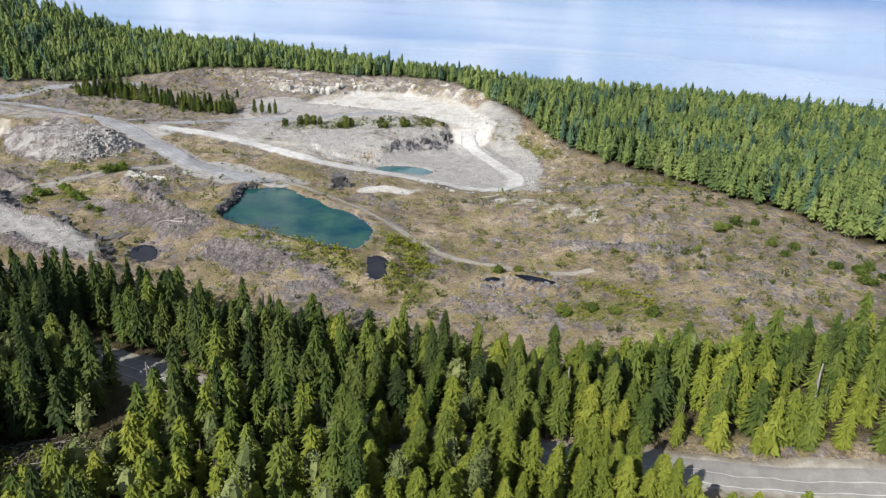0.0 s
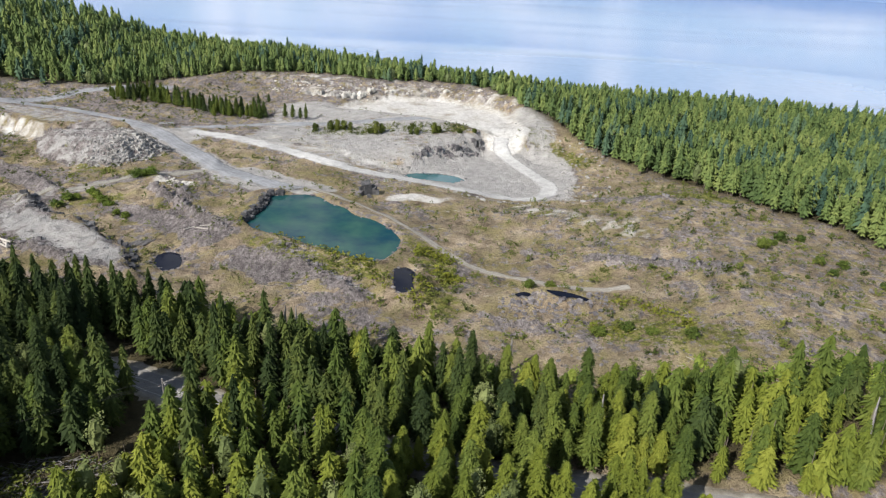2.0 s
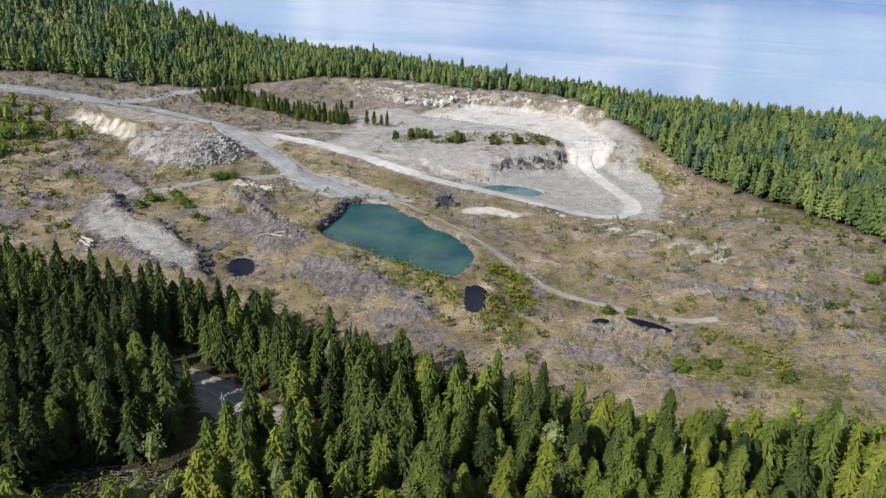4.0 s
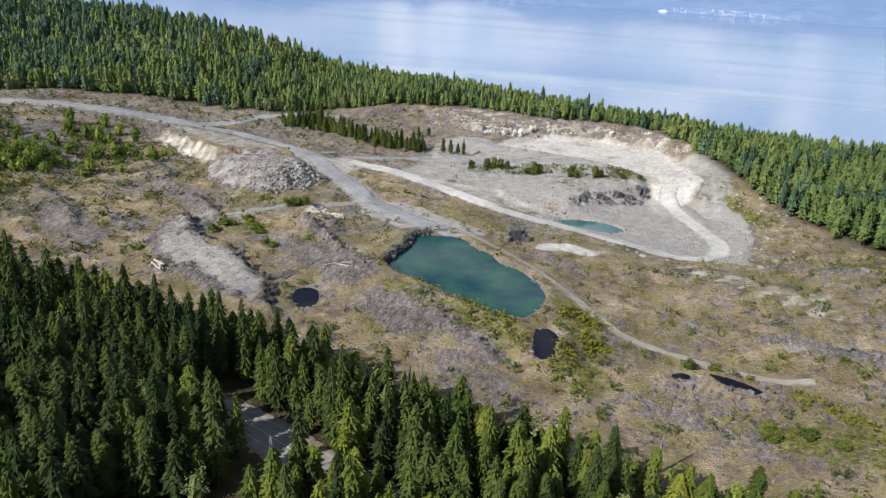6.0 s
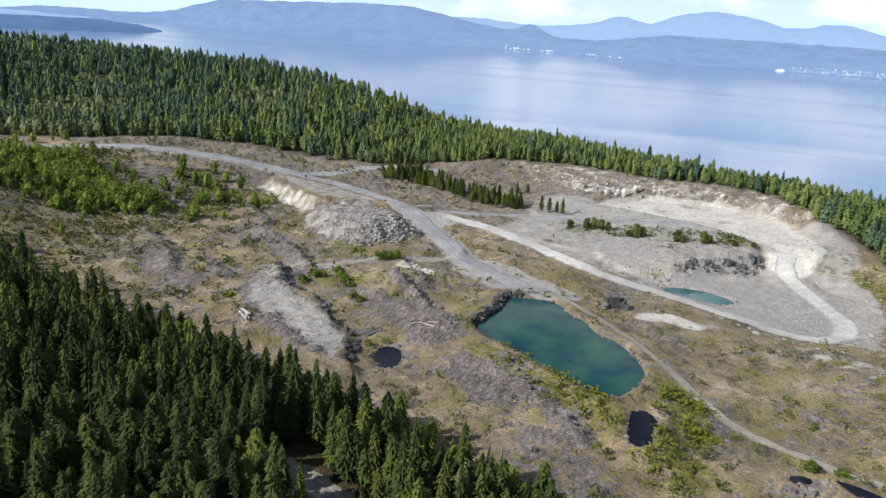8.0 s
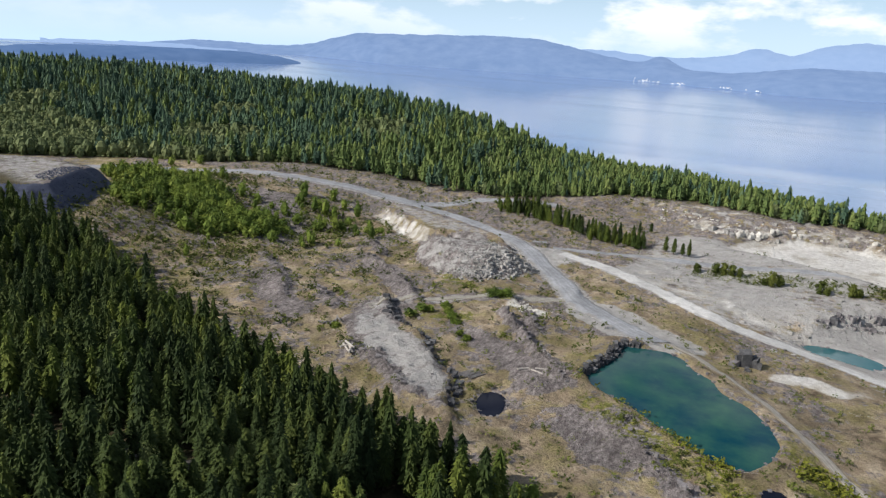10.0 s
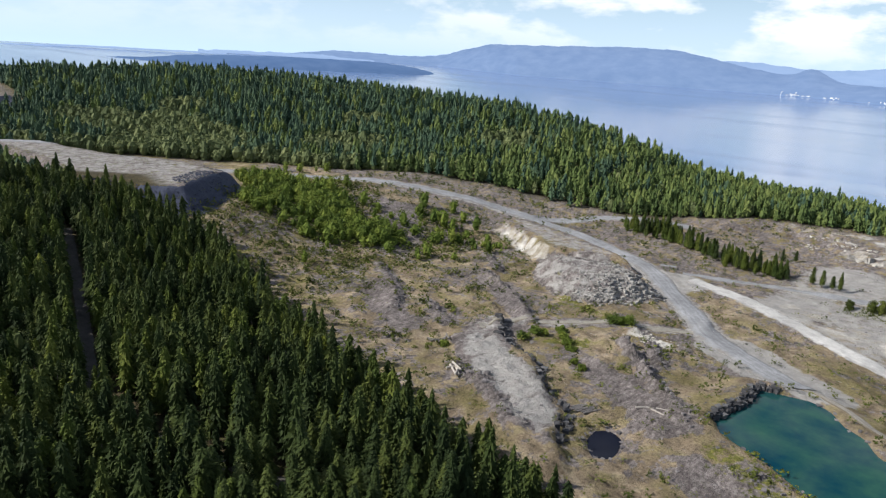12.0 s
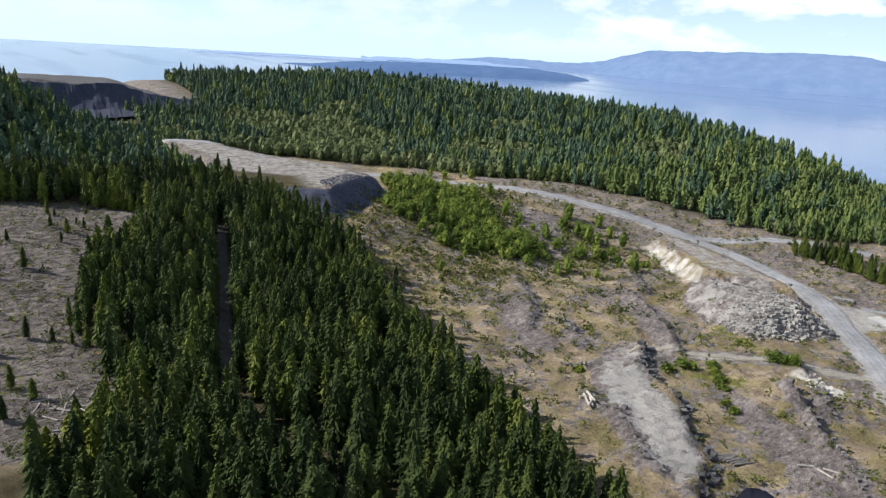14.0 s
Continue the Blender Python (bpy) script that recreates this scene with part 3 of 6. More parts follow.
white = np.maximum(white, (0.5 + 0.35 * wobble(X, Y, 9, 62, 3)) * ss(7, 2, away(X, Y, [(-94, 324), (-72, 317), (-50, 302)])))
white = np.maximum(white, 0.5 * ss(4.5, 1.5, away(X, Y, [(16, 368), (17, 386), (18, 398)])))
white = np.maximum(white, (0.44 + 0.26 * wobble(X, Y, 8, 64, 3)) * ss(11, 4, away(X, Y, [(14, 250), (27, 238), (36, 228), (44, 214)])) * ss(24, 40, X + 26))
pad = np.maximum.reduce([(0.66 + 0.3 * wobble(X, Y, 9, 60, 3)) * ss(-5, 3, inside(X, Y, [(-148, 210), (-141, 214), (-131, 208), (-119, 203), (-107, 193), (-100, 187), (-97, 177), (-103, 175), (-112, 181), (-118, 186), (-131, 192), (-142, 200)])), 0.5 * ss(12, 3, away(X, Y, [(-148, 222), (-143, 208)])), (0.62 + 0.2 * wobble(X, Y, 40, 59, 3)) * ss(258, 280, Y + 0.35 * X) * ss(-125, -95, X) * (1 - ss(28, 46, X)) * (1 - ss(385, 400, Y)) * (1 - 0.75 * ss(11, 4, away(X, Y, [(-74, 338), (-40, 346), (-10, 350)]))), ss(-7, 3, inside(X, Y, PIT)) * (1 - 0.3 * ss(30, 44, X)), ss(14, 7, away(X, Y, [(-92, 266), (-64, 252)])), 0.5 * ss(-2, 8, inside(X, Y, BENCH)), 0.55 * ss(10, 5, away(X, Y, ROAD_MAIN)), 0.5 * ss(-4, 6, inside(X, Y, DUMP)), 0.6 * ss(26, 8, away(X, Y, [(-90, 330), (-30, 352)])), 0.5 * ss(6, 2, away(X, Y, ROAD_SIDE)), 0.9 * ss(17, 8, np.hypot(X + 136, Y - 320)), (0.5 + 0.2 * wobble(X, Y, 12, 66, 3)) * ss(-4, 2, inside(X, Y, PILE))])
white = np.maximum(white, 0.7 * ss(6, 1, away(X, Y, [(-116, 252), (-107, 252)])))
white = np.maximum(white, 0.5 * ss(9, 2, away(X, Y, [(-110, 316), (-60, 306), (-34, 300)])))
grey = np.maximum.reduce([ss(-8, 4, inside(X, Y, PIT)) * 0.95, ss(-3, 2, inside(X, Y, PILE)), ss(-14, 2, inside(X, Y, DUMP)),
    0.9 * ss(9, 3, away(X, Y, ROAD_MAIN)), 0.7 * ss(8, 2, away(X, Y, ROAD_SIDE)), 0.85 * ss(14, 3, away(X, Y, [(-90, 266), (-66, 254)])),
    0.46 * ss(0, 60, X) * (1 - ss(260, 300, Y)), 0.55 * ss(290, 320, Y) * (1 - ss(0, 60, X)), 0.40 + 0.28 * wobble(X, Y, 45, 51) + 0.05 * ss(-125, -175, X), np.maximum.reduce([0.98 * ss(-4, 2, inside(X, Y, p)) for p in PLATES]), np.maximum.reduce([0.85 * ss(7, 1, away(X, Y, line)) for line, _ in LEDGES]), 0.85 * ss(-3, 2, inside(X, Y, SLAB)), ss(-25, 2, inside(X, Y, CUT)), 0.95 * ss(-4, 4, inside(X, Y, STUMPS)), ss(60, 35, np.hypot(X + 600, (Y - 150) * 1.6))])
green = np.maximum.reduce([0.56 * ss(9, 1, away(X, Y, [(-68, 200), (-52, 192), (-34, 182)])), 0.58 * ss(12, 1, away(X, Y, [(-20, 204), (-14, 190), (-12, 166)])), 0.6 * ss(8, 1, away(X, Y, [(-150, 262), (-122, 256)])), 0.6 * ss(7, 1, away(X, Y, [(-140, 224), (-122, 232)])),
    0.4 * ss(180, 205, -X) * (1 - ss(280, 310, Y)), 0.55 * ss(34, 5, away(X, Y, [(-330, 300), (-285, 250), (-262, 240)])), 0.62 * ss(10, 3, away(X, Y, [(-72, 339), (-40, 346), (-12, 350)])), 0.6 * ss(12, 3, away(X, Y, [(22, 350), (32, 334), (43, 318)])), 0.25 + 0.12 * wobble(X, Y, 30, 53),
    0.7 * ss(10, 2, away(X, Y, [(62, 262), (80, 244)])), 0.55 * ss(14, 4, away(X, Y, [(30, 158), (50, 150)]))])
zone = np.stack([white, grey, green * (1 - 0.8 * ss(-4, 2, inside(X, Y, SLAB))), np.ones_like(white)], -1)
stumps = ss(-6, 4, inside(X, Y, STUMPS))
litter = np.clip(ss(7, 11, np.where(X > 5, away(X, Y, ROAD_FOREST), 20)) - opening - 0.8 * stumps - ss(-25, 2, inside(X, Y, CUT)) - ss(60, 35, np.hypot(X + 600, (Y - 150) * 1.6)), 0, 1)
a1 = ground.data.attributes.new("zone", "FLOAT_COLOR", "POINT")
a1.data.foreach_set("color", zone.astype(np.float32).ravel())
a3 = ground.data.attributes.new("pad", "FLOAT", "POINT")
a3.data.foreach_set("value", pad.astype(np.float32).ravel())
a2 = ground.data.attributes.new("litter", "FLOAT", "POINT")
a2.data.foreach_set("value", litter.astype(np.float32).ravel())


def curve_points(line, step):
    """Points along a smooth curve through the given ones."""
    p = [Vector((a, b, 0)) for a, b in line]
    p = [2 * p[0] - p[1]] + p + [2 * p[-1] - p[-2]]
    out = []
    for a, b, c, d in zip(p, p[1:], p[2:], p[3:]):
        n = max(2, int((c - b).length / step))
        for i in range(n):
            t = i / n
            out.append(0.5 * (2 * b + (c - a) * t + (2 * a - 5 * b + 4 * c - d) * t * t + (3 * b - a - 3 * c + d) * t ** 3))
    return out + [p[-2]]


def ribbon(name, line, width, material, label, up=0.14, ragged=0.5, across=9, step=1.5, shift=0.0, category="road"):
    """A road that lies on the ground, with an uneven edge and a slight crown."""
    pts = curve_points(line, step)
    verts = []
    for i, p in enumerate(pts):
        q = (pts[min(i + 1, len(pts) - 1)] - pts[max(i - 1, 0)]).normalized()
        side = Vector((-q.y, q.x, 0))
        w = width / 2 * (1 + ragged * 0.5 * noise.noise(p * 0.09) + ragged * 0.3 * noise.noise(p * 0.5))
        for j in range(across):
            f = 2 * j / (across - 1) - 1
            s = p + side * (f * w + shift)
            verts.append((s.x, s.y, f))
    verts = np.array(verts)
    z = height(verts[:, 0], verts[:, 1]) + up - (np.abs(verts[:, 2]) > 0.99) * (up + 0.12 if width > 1 else 0.0)
    ob = mesh_object(name, np.stack([verts[:, 0], verts[:, 1], z], 1), grid_faces(across, len(pts)), material, smooth=True)
    lane = ob.data.attributes.new("across", "FLOAT", "POINT")
    lane.data.foreach_set("value", verts[:, 2].astype(np.float32))
    return tagged(ob, label, category, kind="structure")


ribbon("road_haul", ROAD_MAIN, 10.0, M_HAUL, "grey gravel haul road across the stripped ground", up=0.32)
ribbon("road_lake", ROAD_LAKE, 3.4, M_TRACK, "narrow tan dirt track past the lake", ragged=0.9)
ribbon("road_pit", ROAD_PIT, 8.0, M_PALE, "pale crushed-stone track looping into the pit", up=0.2)
ribbon("road_upper", ROAD_UPPER, 6.0, M_HAUL, "grey gravel track along the upper bench", up=0.16)
ribbon("road_back", ROAD_BACK, 7.5, M_HAUL, "pale grey gravel track behind the conifer belt", up=0.25, ragged=0.6)
ribbon("road_side", ROAD_SIDE, 3.6, M_SHOULDER, "thin grey gravel side track", up=0.10, ragged=0.9)
ribbon("road_shoulder", ROAD_FOREST, 11.5, M_SHOULDER, "sandy gravel shoulder of the forest road", up=0.10, ragged=0.3)
ribbon("road_forest", ROAD_FOREST, 7.4, M_ASPHALT, "worn grey two-lane forest road", up=0.2, ragged=0.06)
ribbon("road_lane", LANE, 4.2, M_LANE, "narrow forest lane between tall conifers, their shade painted dark", up=0.12, ragged=0.3)
ribbon("road_line", ROAD_FOREST, 0.16, M_LINE, "faded white line along the forest road", up=0.34, ragged=0.0, across=3, shift=2.6, category="road marking")
ribbon("road_line_centre", ROAD_FOREST, 0.14, M_LINE, "faded pale centre line of the forest road", up=0.34, ragged=0.0, across=3, category="road marking")


def pool(name, poly, level, material, label):
    pts = [(p.x, p.y) for p in curve_points(poly + poly[:1], 2.0)]
    cx, cy = np.mean([p[0] for p in pts]), np.mean([p[1] for p in pts])
    bm = bmesh.new()
    ring = [bm.verts.new((cx + (px - cx) * 1.03, cy + (py - cy) * 1.03, level)) for px, py in pts[:-1]]
    bm.faces.new(ring)
    bmesh.ops.triangulate(bm, faces=bm.faces[:])
    me = bpy.data.meshes.new(name)
    bm.to_mesh(me)
    bm.free()
    me.materials.append(material)
    if sum(f.normal.z for f in me.polygons) < 0:
        me.flip_normals()
    return tagged(new(name, me), label, "water", kind="structure")


pool("water_lake", LAKE, 0.0, M_LAKE, "still teal lake in a flooded quarry cut")
pool("water_pond", POND, -3.2, M_POND, "small dark still pond in mossy ground")
pool("water_pond_east", POND_EAST, -0.3, M_POND, "small dark pond beside yellow-green scrub")
# dark water doubles as the bank's shade under the track
pool("water_shade_track", POND_SHADE_TRACK, -0.9, M_POND, "dark seep pool and painted bank shade below the dirt track")
pool("water_shade_ditch", POND_SHADE_DITCH, 0.6, M_POND, "dark narrow ditch pool and painted bank shade below the dirt track")
pool("water_pool", POOL, -8.1, M_POOL, "shallow blue-green pool on the pit floor")

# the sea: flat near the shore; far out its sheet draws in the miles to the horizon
SEA_Z, EYE_Z = -42.0, 79.0


def sea_level(r):
    far = np.where(r > 1000, 1000 * np.exp((r - 1000) / 1450.0), r)
    return np.where(r > 1000, EYE_Z - r * (EYE_Z - SEA_Z) / far, SEA_Z)


def sea_radius(elevation):
    """Distance at which the sea shows at an angle (degrees) under the level."""
    r = np.linspace(1000, 4700, 2000)
    return float(np.interp(elevation, np.degrees(np.arctan2(sea_level(r) - EYE_Z, r)), r))


rs = np.concatenate([np.linspace(150, 1000, 12), np.linspace(1060, 4750, 75)])
th = np.linspace(radians(-100), radians(140), 181)
R, T = np.meshgrid(rs, th)
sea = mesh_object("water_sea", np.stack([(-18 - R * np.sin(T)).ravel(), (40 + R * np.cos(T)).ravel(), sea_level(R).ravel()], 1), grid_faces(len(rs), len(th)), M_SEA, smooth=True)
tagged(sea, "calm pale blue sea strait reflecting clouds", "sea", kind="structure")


def on_sea(az, r):
    return -18 - r * math.sin(radians(az)), 40 + r * math.cos(radians(az))


def land_mass(name, label, shore, tops, r0, depth, material, rough=0.1):
    """A far coast: shore rows (bearing, degrees under the level), top rows (bearing, degrees)."""
    azs = np.arange(shore[0][0], shore[-1][0] + 0.01, 0.25 if shore[-1][0] > shore[0][0] else -0.25)
    lo = np.interp(azs, [a for a, _ in shore], [e for _, e in shore])
    hi = np.interp(azs, [a for a, _ in tops], [e for _, e in tops])
    hi = np.convolve(np.pad(hi, 3, mode="edge"), np.hanning(9)[1:-1] / np.hanning(9)[1:-1].sum(), mode="valid")
    verts = []
    for a, e, h in zip(azs, lo, hi):
        r = r0 if r0 else sea_radius(e)
        jag = rough * (noise.noise((a * 1.1, 3.1, 0)) + 0.6 * noise.noise((a * 3.1, 7.7, 0)) + 0.4 * noise.noise((a * 9, 1.2, 0)))
        z0 = EYE_Z + r * math.tan(radians(e)) - 1
        for f, g in ((0.0, 0.0), (0.04, 0.25), (0.45, 0.62), (1.0, 1.0), (1.5, 0.0)):
            rr = r + depth * f
            top = EYE_Z + rr * math.tan(radians(max(h + jag * g, e + 0.02)))
            px, py = on_sea(a, rr)
            base = EYE_Z + rr * math.tan(radians(e))
            verts.append((px, py, (base if g == 0 else base + (top - base) * (g if g < 1 else 1)) - (1 if g == 0 else 0)))
    ob = mesh_object(name, verts, grid_faces(5, len(azs)), material, smooth=True)
    return tagged(ob, label, "coast" if "island" not in name else "island", kind="structure")


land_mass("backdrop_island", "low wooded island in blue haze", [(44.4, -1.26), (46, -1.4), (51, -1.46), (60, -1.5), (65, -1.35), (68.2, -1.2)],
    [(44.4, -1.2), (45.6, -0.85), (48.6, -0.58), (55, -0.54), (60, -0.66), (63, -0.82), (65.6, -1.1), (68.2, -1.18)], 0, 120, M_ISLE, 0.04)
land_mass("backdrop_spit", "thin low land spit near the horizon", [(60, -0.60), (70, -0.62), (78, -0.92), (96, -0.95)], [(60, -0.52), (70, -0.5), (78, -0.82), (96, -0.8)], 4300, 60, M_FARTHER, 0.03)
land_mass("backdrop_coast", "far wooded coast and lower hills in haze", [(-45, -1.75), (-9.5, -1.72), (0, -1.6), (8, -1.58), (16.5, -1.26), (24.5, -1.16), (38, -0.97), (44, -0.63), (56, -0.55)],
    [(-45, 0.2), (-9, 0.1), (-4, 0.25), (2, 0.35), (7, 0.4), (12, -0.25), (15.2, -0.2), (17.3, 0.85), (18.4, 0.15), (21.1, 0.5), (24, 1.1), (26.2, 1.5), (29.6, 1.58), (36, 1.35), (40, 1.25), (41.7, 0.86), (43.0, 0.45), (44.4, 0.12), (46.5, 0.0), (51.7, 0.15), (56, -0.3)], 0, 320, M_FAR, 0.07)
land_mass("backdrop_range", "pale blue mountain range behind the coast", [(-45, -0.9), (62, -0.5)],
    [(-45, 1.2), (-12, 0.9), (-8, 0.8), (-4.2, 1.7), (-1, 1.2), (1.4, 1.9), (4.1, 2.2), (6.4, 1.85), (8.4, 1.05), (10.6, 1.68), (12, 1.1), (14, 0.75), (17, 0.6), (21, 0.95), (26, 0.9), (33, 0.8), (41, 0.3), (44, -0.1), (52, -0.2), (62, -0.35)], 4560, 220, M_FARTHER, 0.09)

# ---- trees ----


def conifer_crown(seed, h, r, tiers, points, bare=0.1, full=0.75, boughs=0, sprays=0, size=0.14, ragged=0.2):
    """A conifer's crown: drooping ragged skirts of foliage one over another, with small pointed sprays breaking out of them."""
    rng = random.Random(seed)
    v, f = [], []
    lean = rng.uniform(0, 6)

    def reach(t, a):
        shape = min(1.0, (1 - t) ** full * 1.06) * min(1.0, 0.6 + 3.0 * t)
        return r * shape * (1 + ragged * math.sin(a * 2 + lean) * math.sin(t * 11 + lean * 3) + 0.6 * ragged * math.sin(a * 3 + t * 19 + lean)) + 0.10

    inner = 0.86 if boughs else 1.0
    for k in range(tiers):
        t = (k + rng.uniform(-0.2, 0.2)) / tiers
        t = max(0.0, t)
        z, turn = h * (bare + (1 - bare) * t), rng.uniform(0, 6)
        top = min(h * 1.02, z + (1 - bare) * h / tiers * rng.uniform(1.5, 2.0))
        o = len(v)
        cx, cy = rng.uniform(-0.06, 0.06) * r, rng.uniform(-0.06, 0.06) * r
        v.append((cx, cy, top))
        for p in range(2 * points):
            a = turn + math.pi * (p + rng.uniform(-0.35, 0.35)) / points
            q = reach(t, a) * inner * (rng.uniform(0.9, 1.2) if p % 2 else rng.uniform(0.5, 0.74))
            v.append((cx + math.cos(a) * q, cy + math.sin(a) * q, z - q * rng.uniform(0.05, 0.3) if p % 2 else z + q * rng.uniform(0.0, 0.25)))
        f += [(o, o + 1 + p, o + 1 + (p + 1) % (2 * points)) for p in range(2 * points)]
    for k in range(boughs):
        t = ((k + rng.random()) / boughs) ** 0.9
        z = h * (bare + (1 - bare) * t)
        a = k * 2.39996 + rng.uniform(-0.4, 0.4)
        rr = reach(t, a) * rng.uniform(0.76, 1.12)
        droop, lift = rng.uniform(0.1, 0.42), rng.uniform(0.0, 0.25)
        for p in range(sprays):
            u = 0.45 + 0.5 * (p + rng.random()) / sprays
            swing = rng.uniform(-1, 1) * (1.12 - u) * 0.75
            rad, w = rr * u, (size + 0.02 * rr) * rng.uniform(0.7, 1.3)
            out = w * rng.uniform(1.5, 2.5)
            zz = z + lift * rad - droop * rad * u
            ca, sa = math.cos(a + swing), math.sin(a + swing)
            tip = rng.uniform(-0.8, 0.8) * w
            o = len(v)
            v += [(ca * rad - sa * w, sa * rad + ca * w, zz + 0.2 * w), (ca * rad + sa * w, sa * rad - ca * w, zz - 0.2 * w), (ca * (rad + out) - sa * tip, sa * (rad + out) + ca * tip, zz - out * rng.uniform(0.1, 0.9))]
            f.append((o, o + 1, o + 2))
    return np.array(v), np.array(f)


def leafy_crown(seed, h, r, clumps, leaves, size, base=0.3):
    """A broadleaf crown: leaf blades in loose clumps with gaps between."""
    rng = random.Random(seed)
    v, f = [], []
    heart = ((0.04, 0.3), (0.3, 0.6), (0.62, 0.62), (0.92, 0.24)) if clumps > 10 else ()
    for t, q in heart:
        for k in range(6):
            a = math.tau * k / 6 + t
            w = r * q * rng.uniform(0.75, 1.15)
            v.append((math.cos(a) * w, math.sin(a) * w, h * (base + (1 - base) * t)))
    for m in range(len(heart) - 1):
        for k in range(6):
            i, j = m * 6 + k, m * 6 + (k + 1) % 6
            f += [(i, j, j + 6), (i, j + 6, i + 6)]
    if heart:
        f += [(18, 19, 20), (18, 20, 21), (18, 21, 22), (18, 22, 23)]
    for c in range(clumps):
        a, t = rng.uniform(0, math.tau), rng.random()
        zz = h * (base + (1 - base) * t)
        rr = r * math.sqrt(rng.random()) * (0.35 + 1.3 * math.sin(math.pi * min(0.95, 0.12 + 0.8 * t)) * 0.55)
        cx, cy, cr = math.cos(a) * rr, math.sin(a) * rr, r * rng.uniform(0.22, 0.4)
        for _ in range(leaves):
            d = Vector((rng.gauss(0, 1), rng.gauss(0, 1), rng.gauss(0, 0.8))).normalized() * cr * rng.uniform(0.5, 1.0)
            u = Vector((rng.gauss(0, 1), rng.gauss(0, 1), rng.gauss(0, 0.5))).normalized() * size * rng.uniform(0.6, 1.3)
            w = u.cross(Vector((rng.gauss(0, 1), rng.gauss(0, 1), rng.gauss(0, 1)))).normalized() * size * 0.5
            p = Vector((cx, cy, zz)) + d
            o = len(v)
            v += [tuple(p - u), tuple(p + w), tuple(p + u), tuple(p - w)]
            f += [(o, o + 1, o + 2), (o, o + 2, o + 3)]
    return np.array(v), np.array(f)


def tube(points, radii, sides=6):
    """Triangles of a bent tapering stem."""
    v, f = [], []
    for p, r in zip(points, radii):
        for s in range(sides):
            a = math.tau * s / sides
            v.append((p[0] + math.cos(a) * r, p[1] + math.sin(a) * r, p[2]))
    for k in range(len(points) - 1):
        for s in range(sides):
            a, b = k * sides + s, k * sides + (s + 1) % sides
            f += [(a, b, b + sides), (a, b + sides, a + sides)]
    return np.array(v), np.array(f)


def joined(parts):
    v, f, o = [], [], 0
    for a, b in parts:
        v.append(a)
        f.append(np.asarray(b) + o)
        o += len(a)
    return np.concatenate(v), np.concatenate(f)


def scatter(name, models, spots, material, label, category="forest"):
    """One object out of many turned and scaled copies; a spot is x, y, z, scale, turn, model, stretch."""
    vs, fs, o, tones, tone = [], [], 0, [], np.random.RandomState(len(spots))
    for px, py, pz, s, a, m, tall in spots:
        v, f = models[int(m) % len(models)]
        c, d = math.cos(a) * s, math.sin(a) * s
        q = np.empty((len(v), 3), np.float32)
        q[:, 0] = v[:, 0] * c - v[:, 1] * d + px
        q[:, 1] = v[:, 0] * d + v[:, 1] * c + py
        q[:, 2] = v[:, 2] * s * tall + pz
        vs.append(q)
        fs.append(f + o)
        tones.append(np.full(len(v), tone.rand(), np.float32))
        o += len(v)
    ob = mesh_object(name, np.concatenate(vs), np.concatenate(fs), material)
    ob.data.attributes.new("tint", "FLOAT", "POINT").data.foreach_set("value", np.concatenate(tones))
    return tagged(ob, label, category, kind="stuff")


def trunk_model(h, r0):
    return tube([(0, 0, -0.6), (0.02, 0, h * 0.3), (0.0, 0.04, h * 0.7), (0, 0, h)], [r0, r0 * 0.8, r0 * 0.45, 0.03])


# full-detail kinds, built once each: name, needles, crown mesh, trunk mesh, label
def solo(ob):
    """Lets a tree of its own take its tone by chance."""
    ob.data.attributes.new("solo", "FLOAT", "POINT").data.foreach_set("value", np.ones(len(ob.data.vertices), np.float32))
    return ob


def tree_kind(name, material, crown, trunk, label, bark, category="tree"):
    root = new(name)
    root.empty_display_size = 0.5
    mesh_object("trunk", *trunk, bark, root, smooth=True)
    solo(mesh_object("crown", *crown, material, root))
    tagged(root, label, category, group="trees of the near forest")
    return root


# where trees stand
rng = np.random.RandomState(7)


def candidates(x0, x1, y0, y1, step):
    xs, ys = np.meshgrid(np.arange(x0, x1, step), np.arange(y0, y1, step))
    xs, ys = xs.ravel(), ys.ravel()
    xs = xs + rng.uniform(-0.48, 0.48, len(xs)) * step
    ys = ys + rng.uniform(-0.48, 0.48, len(ys)) * step
    return xs, ys


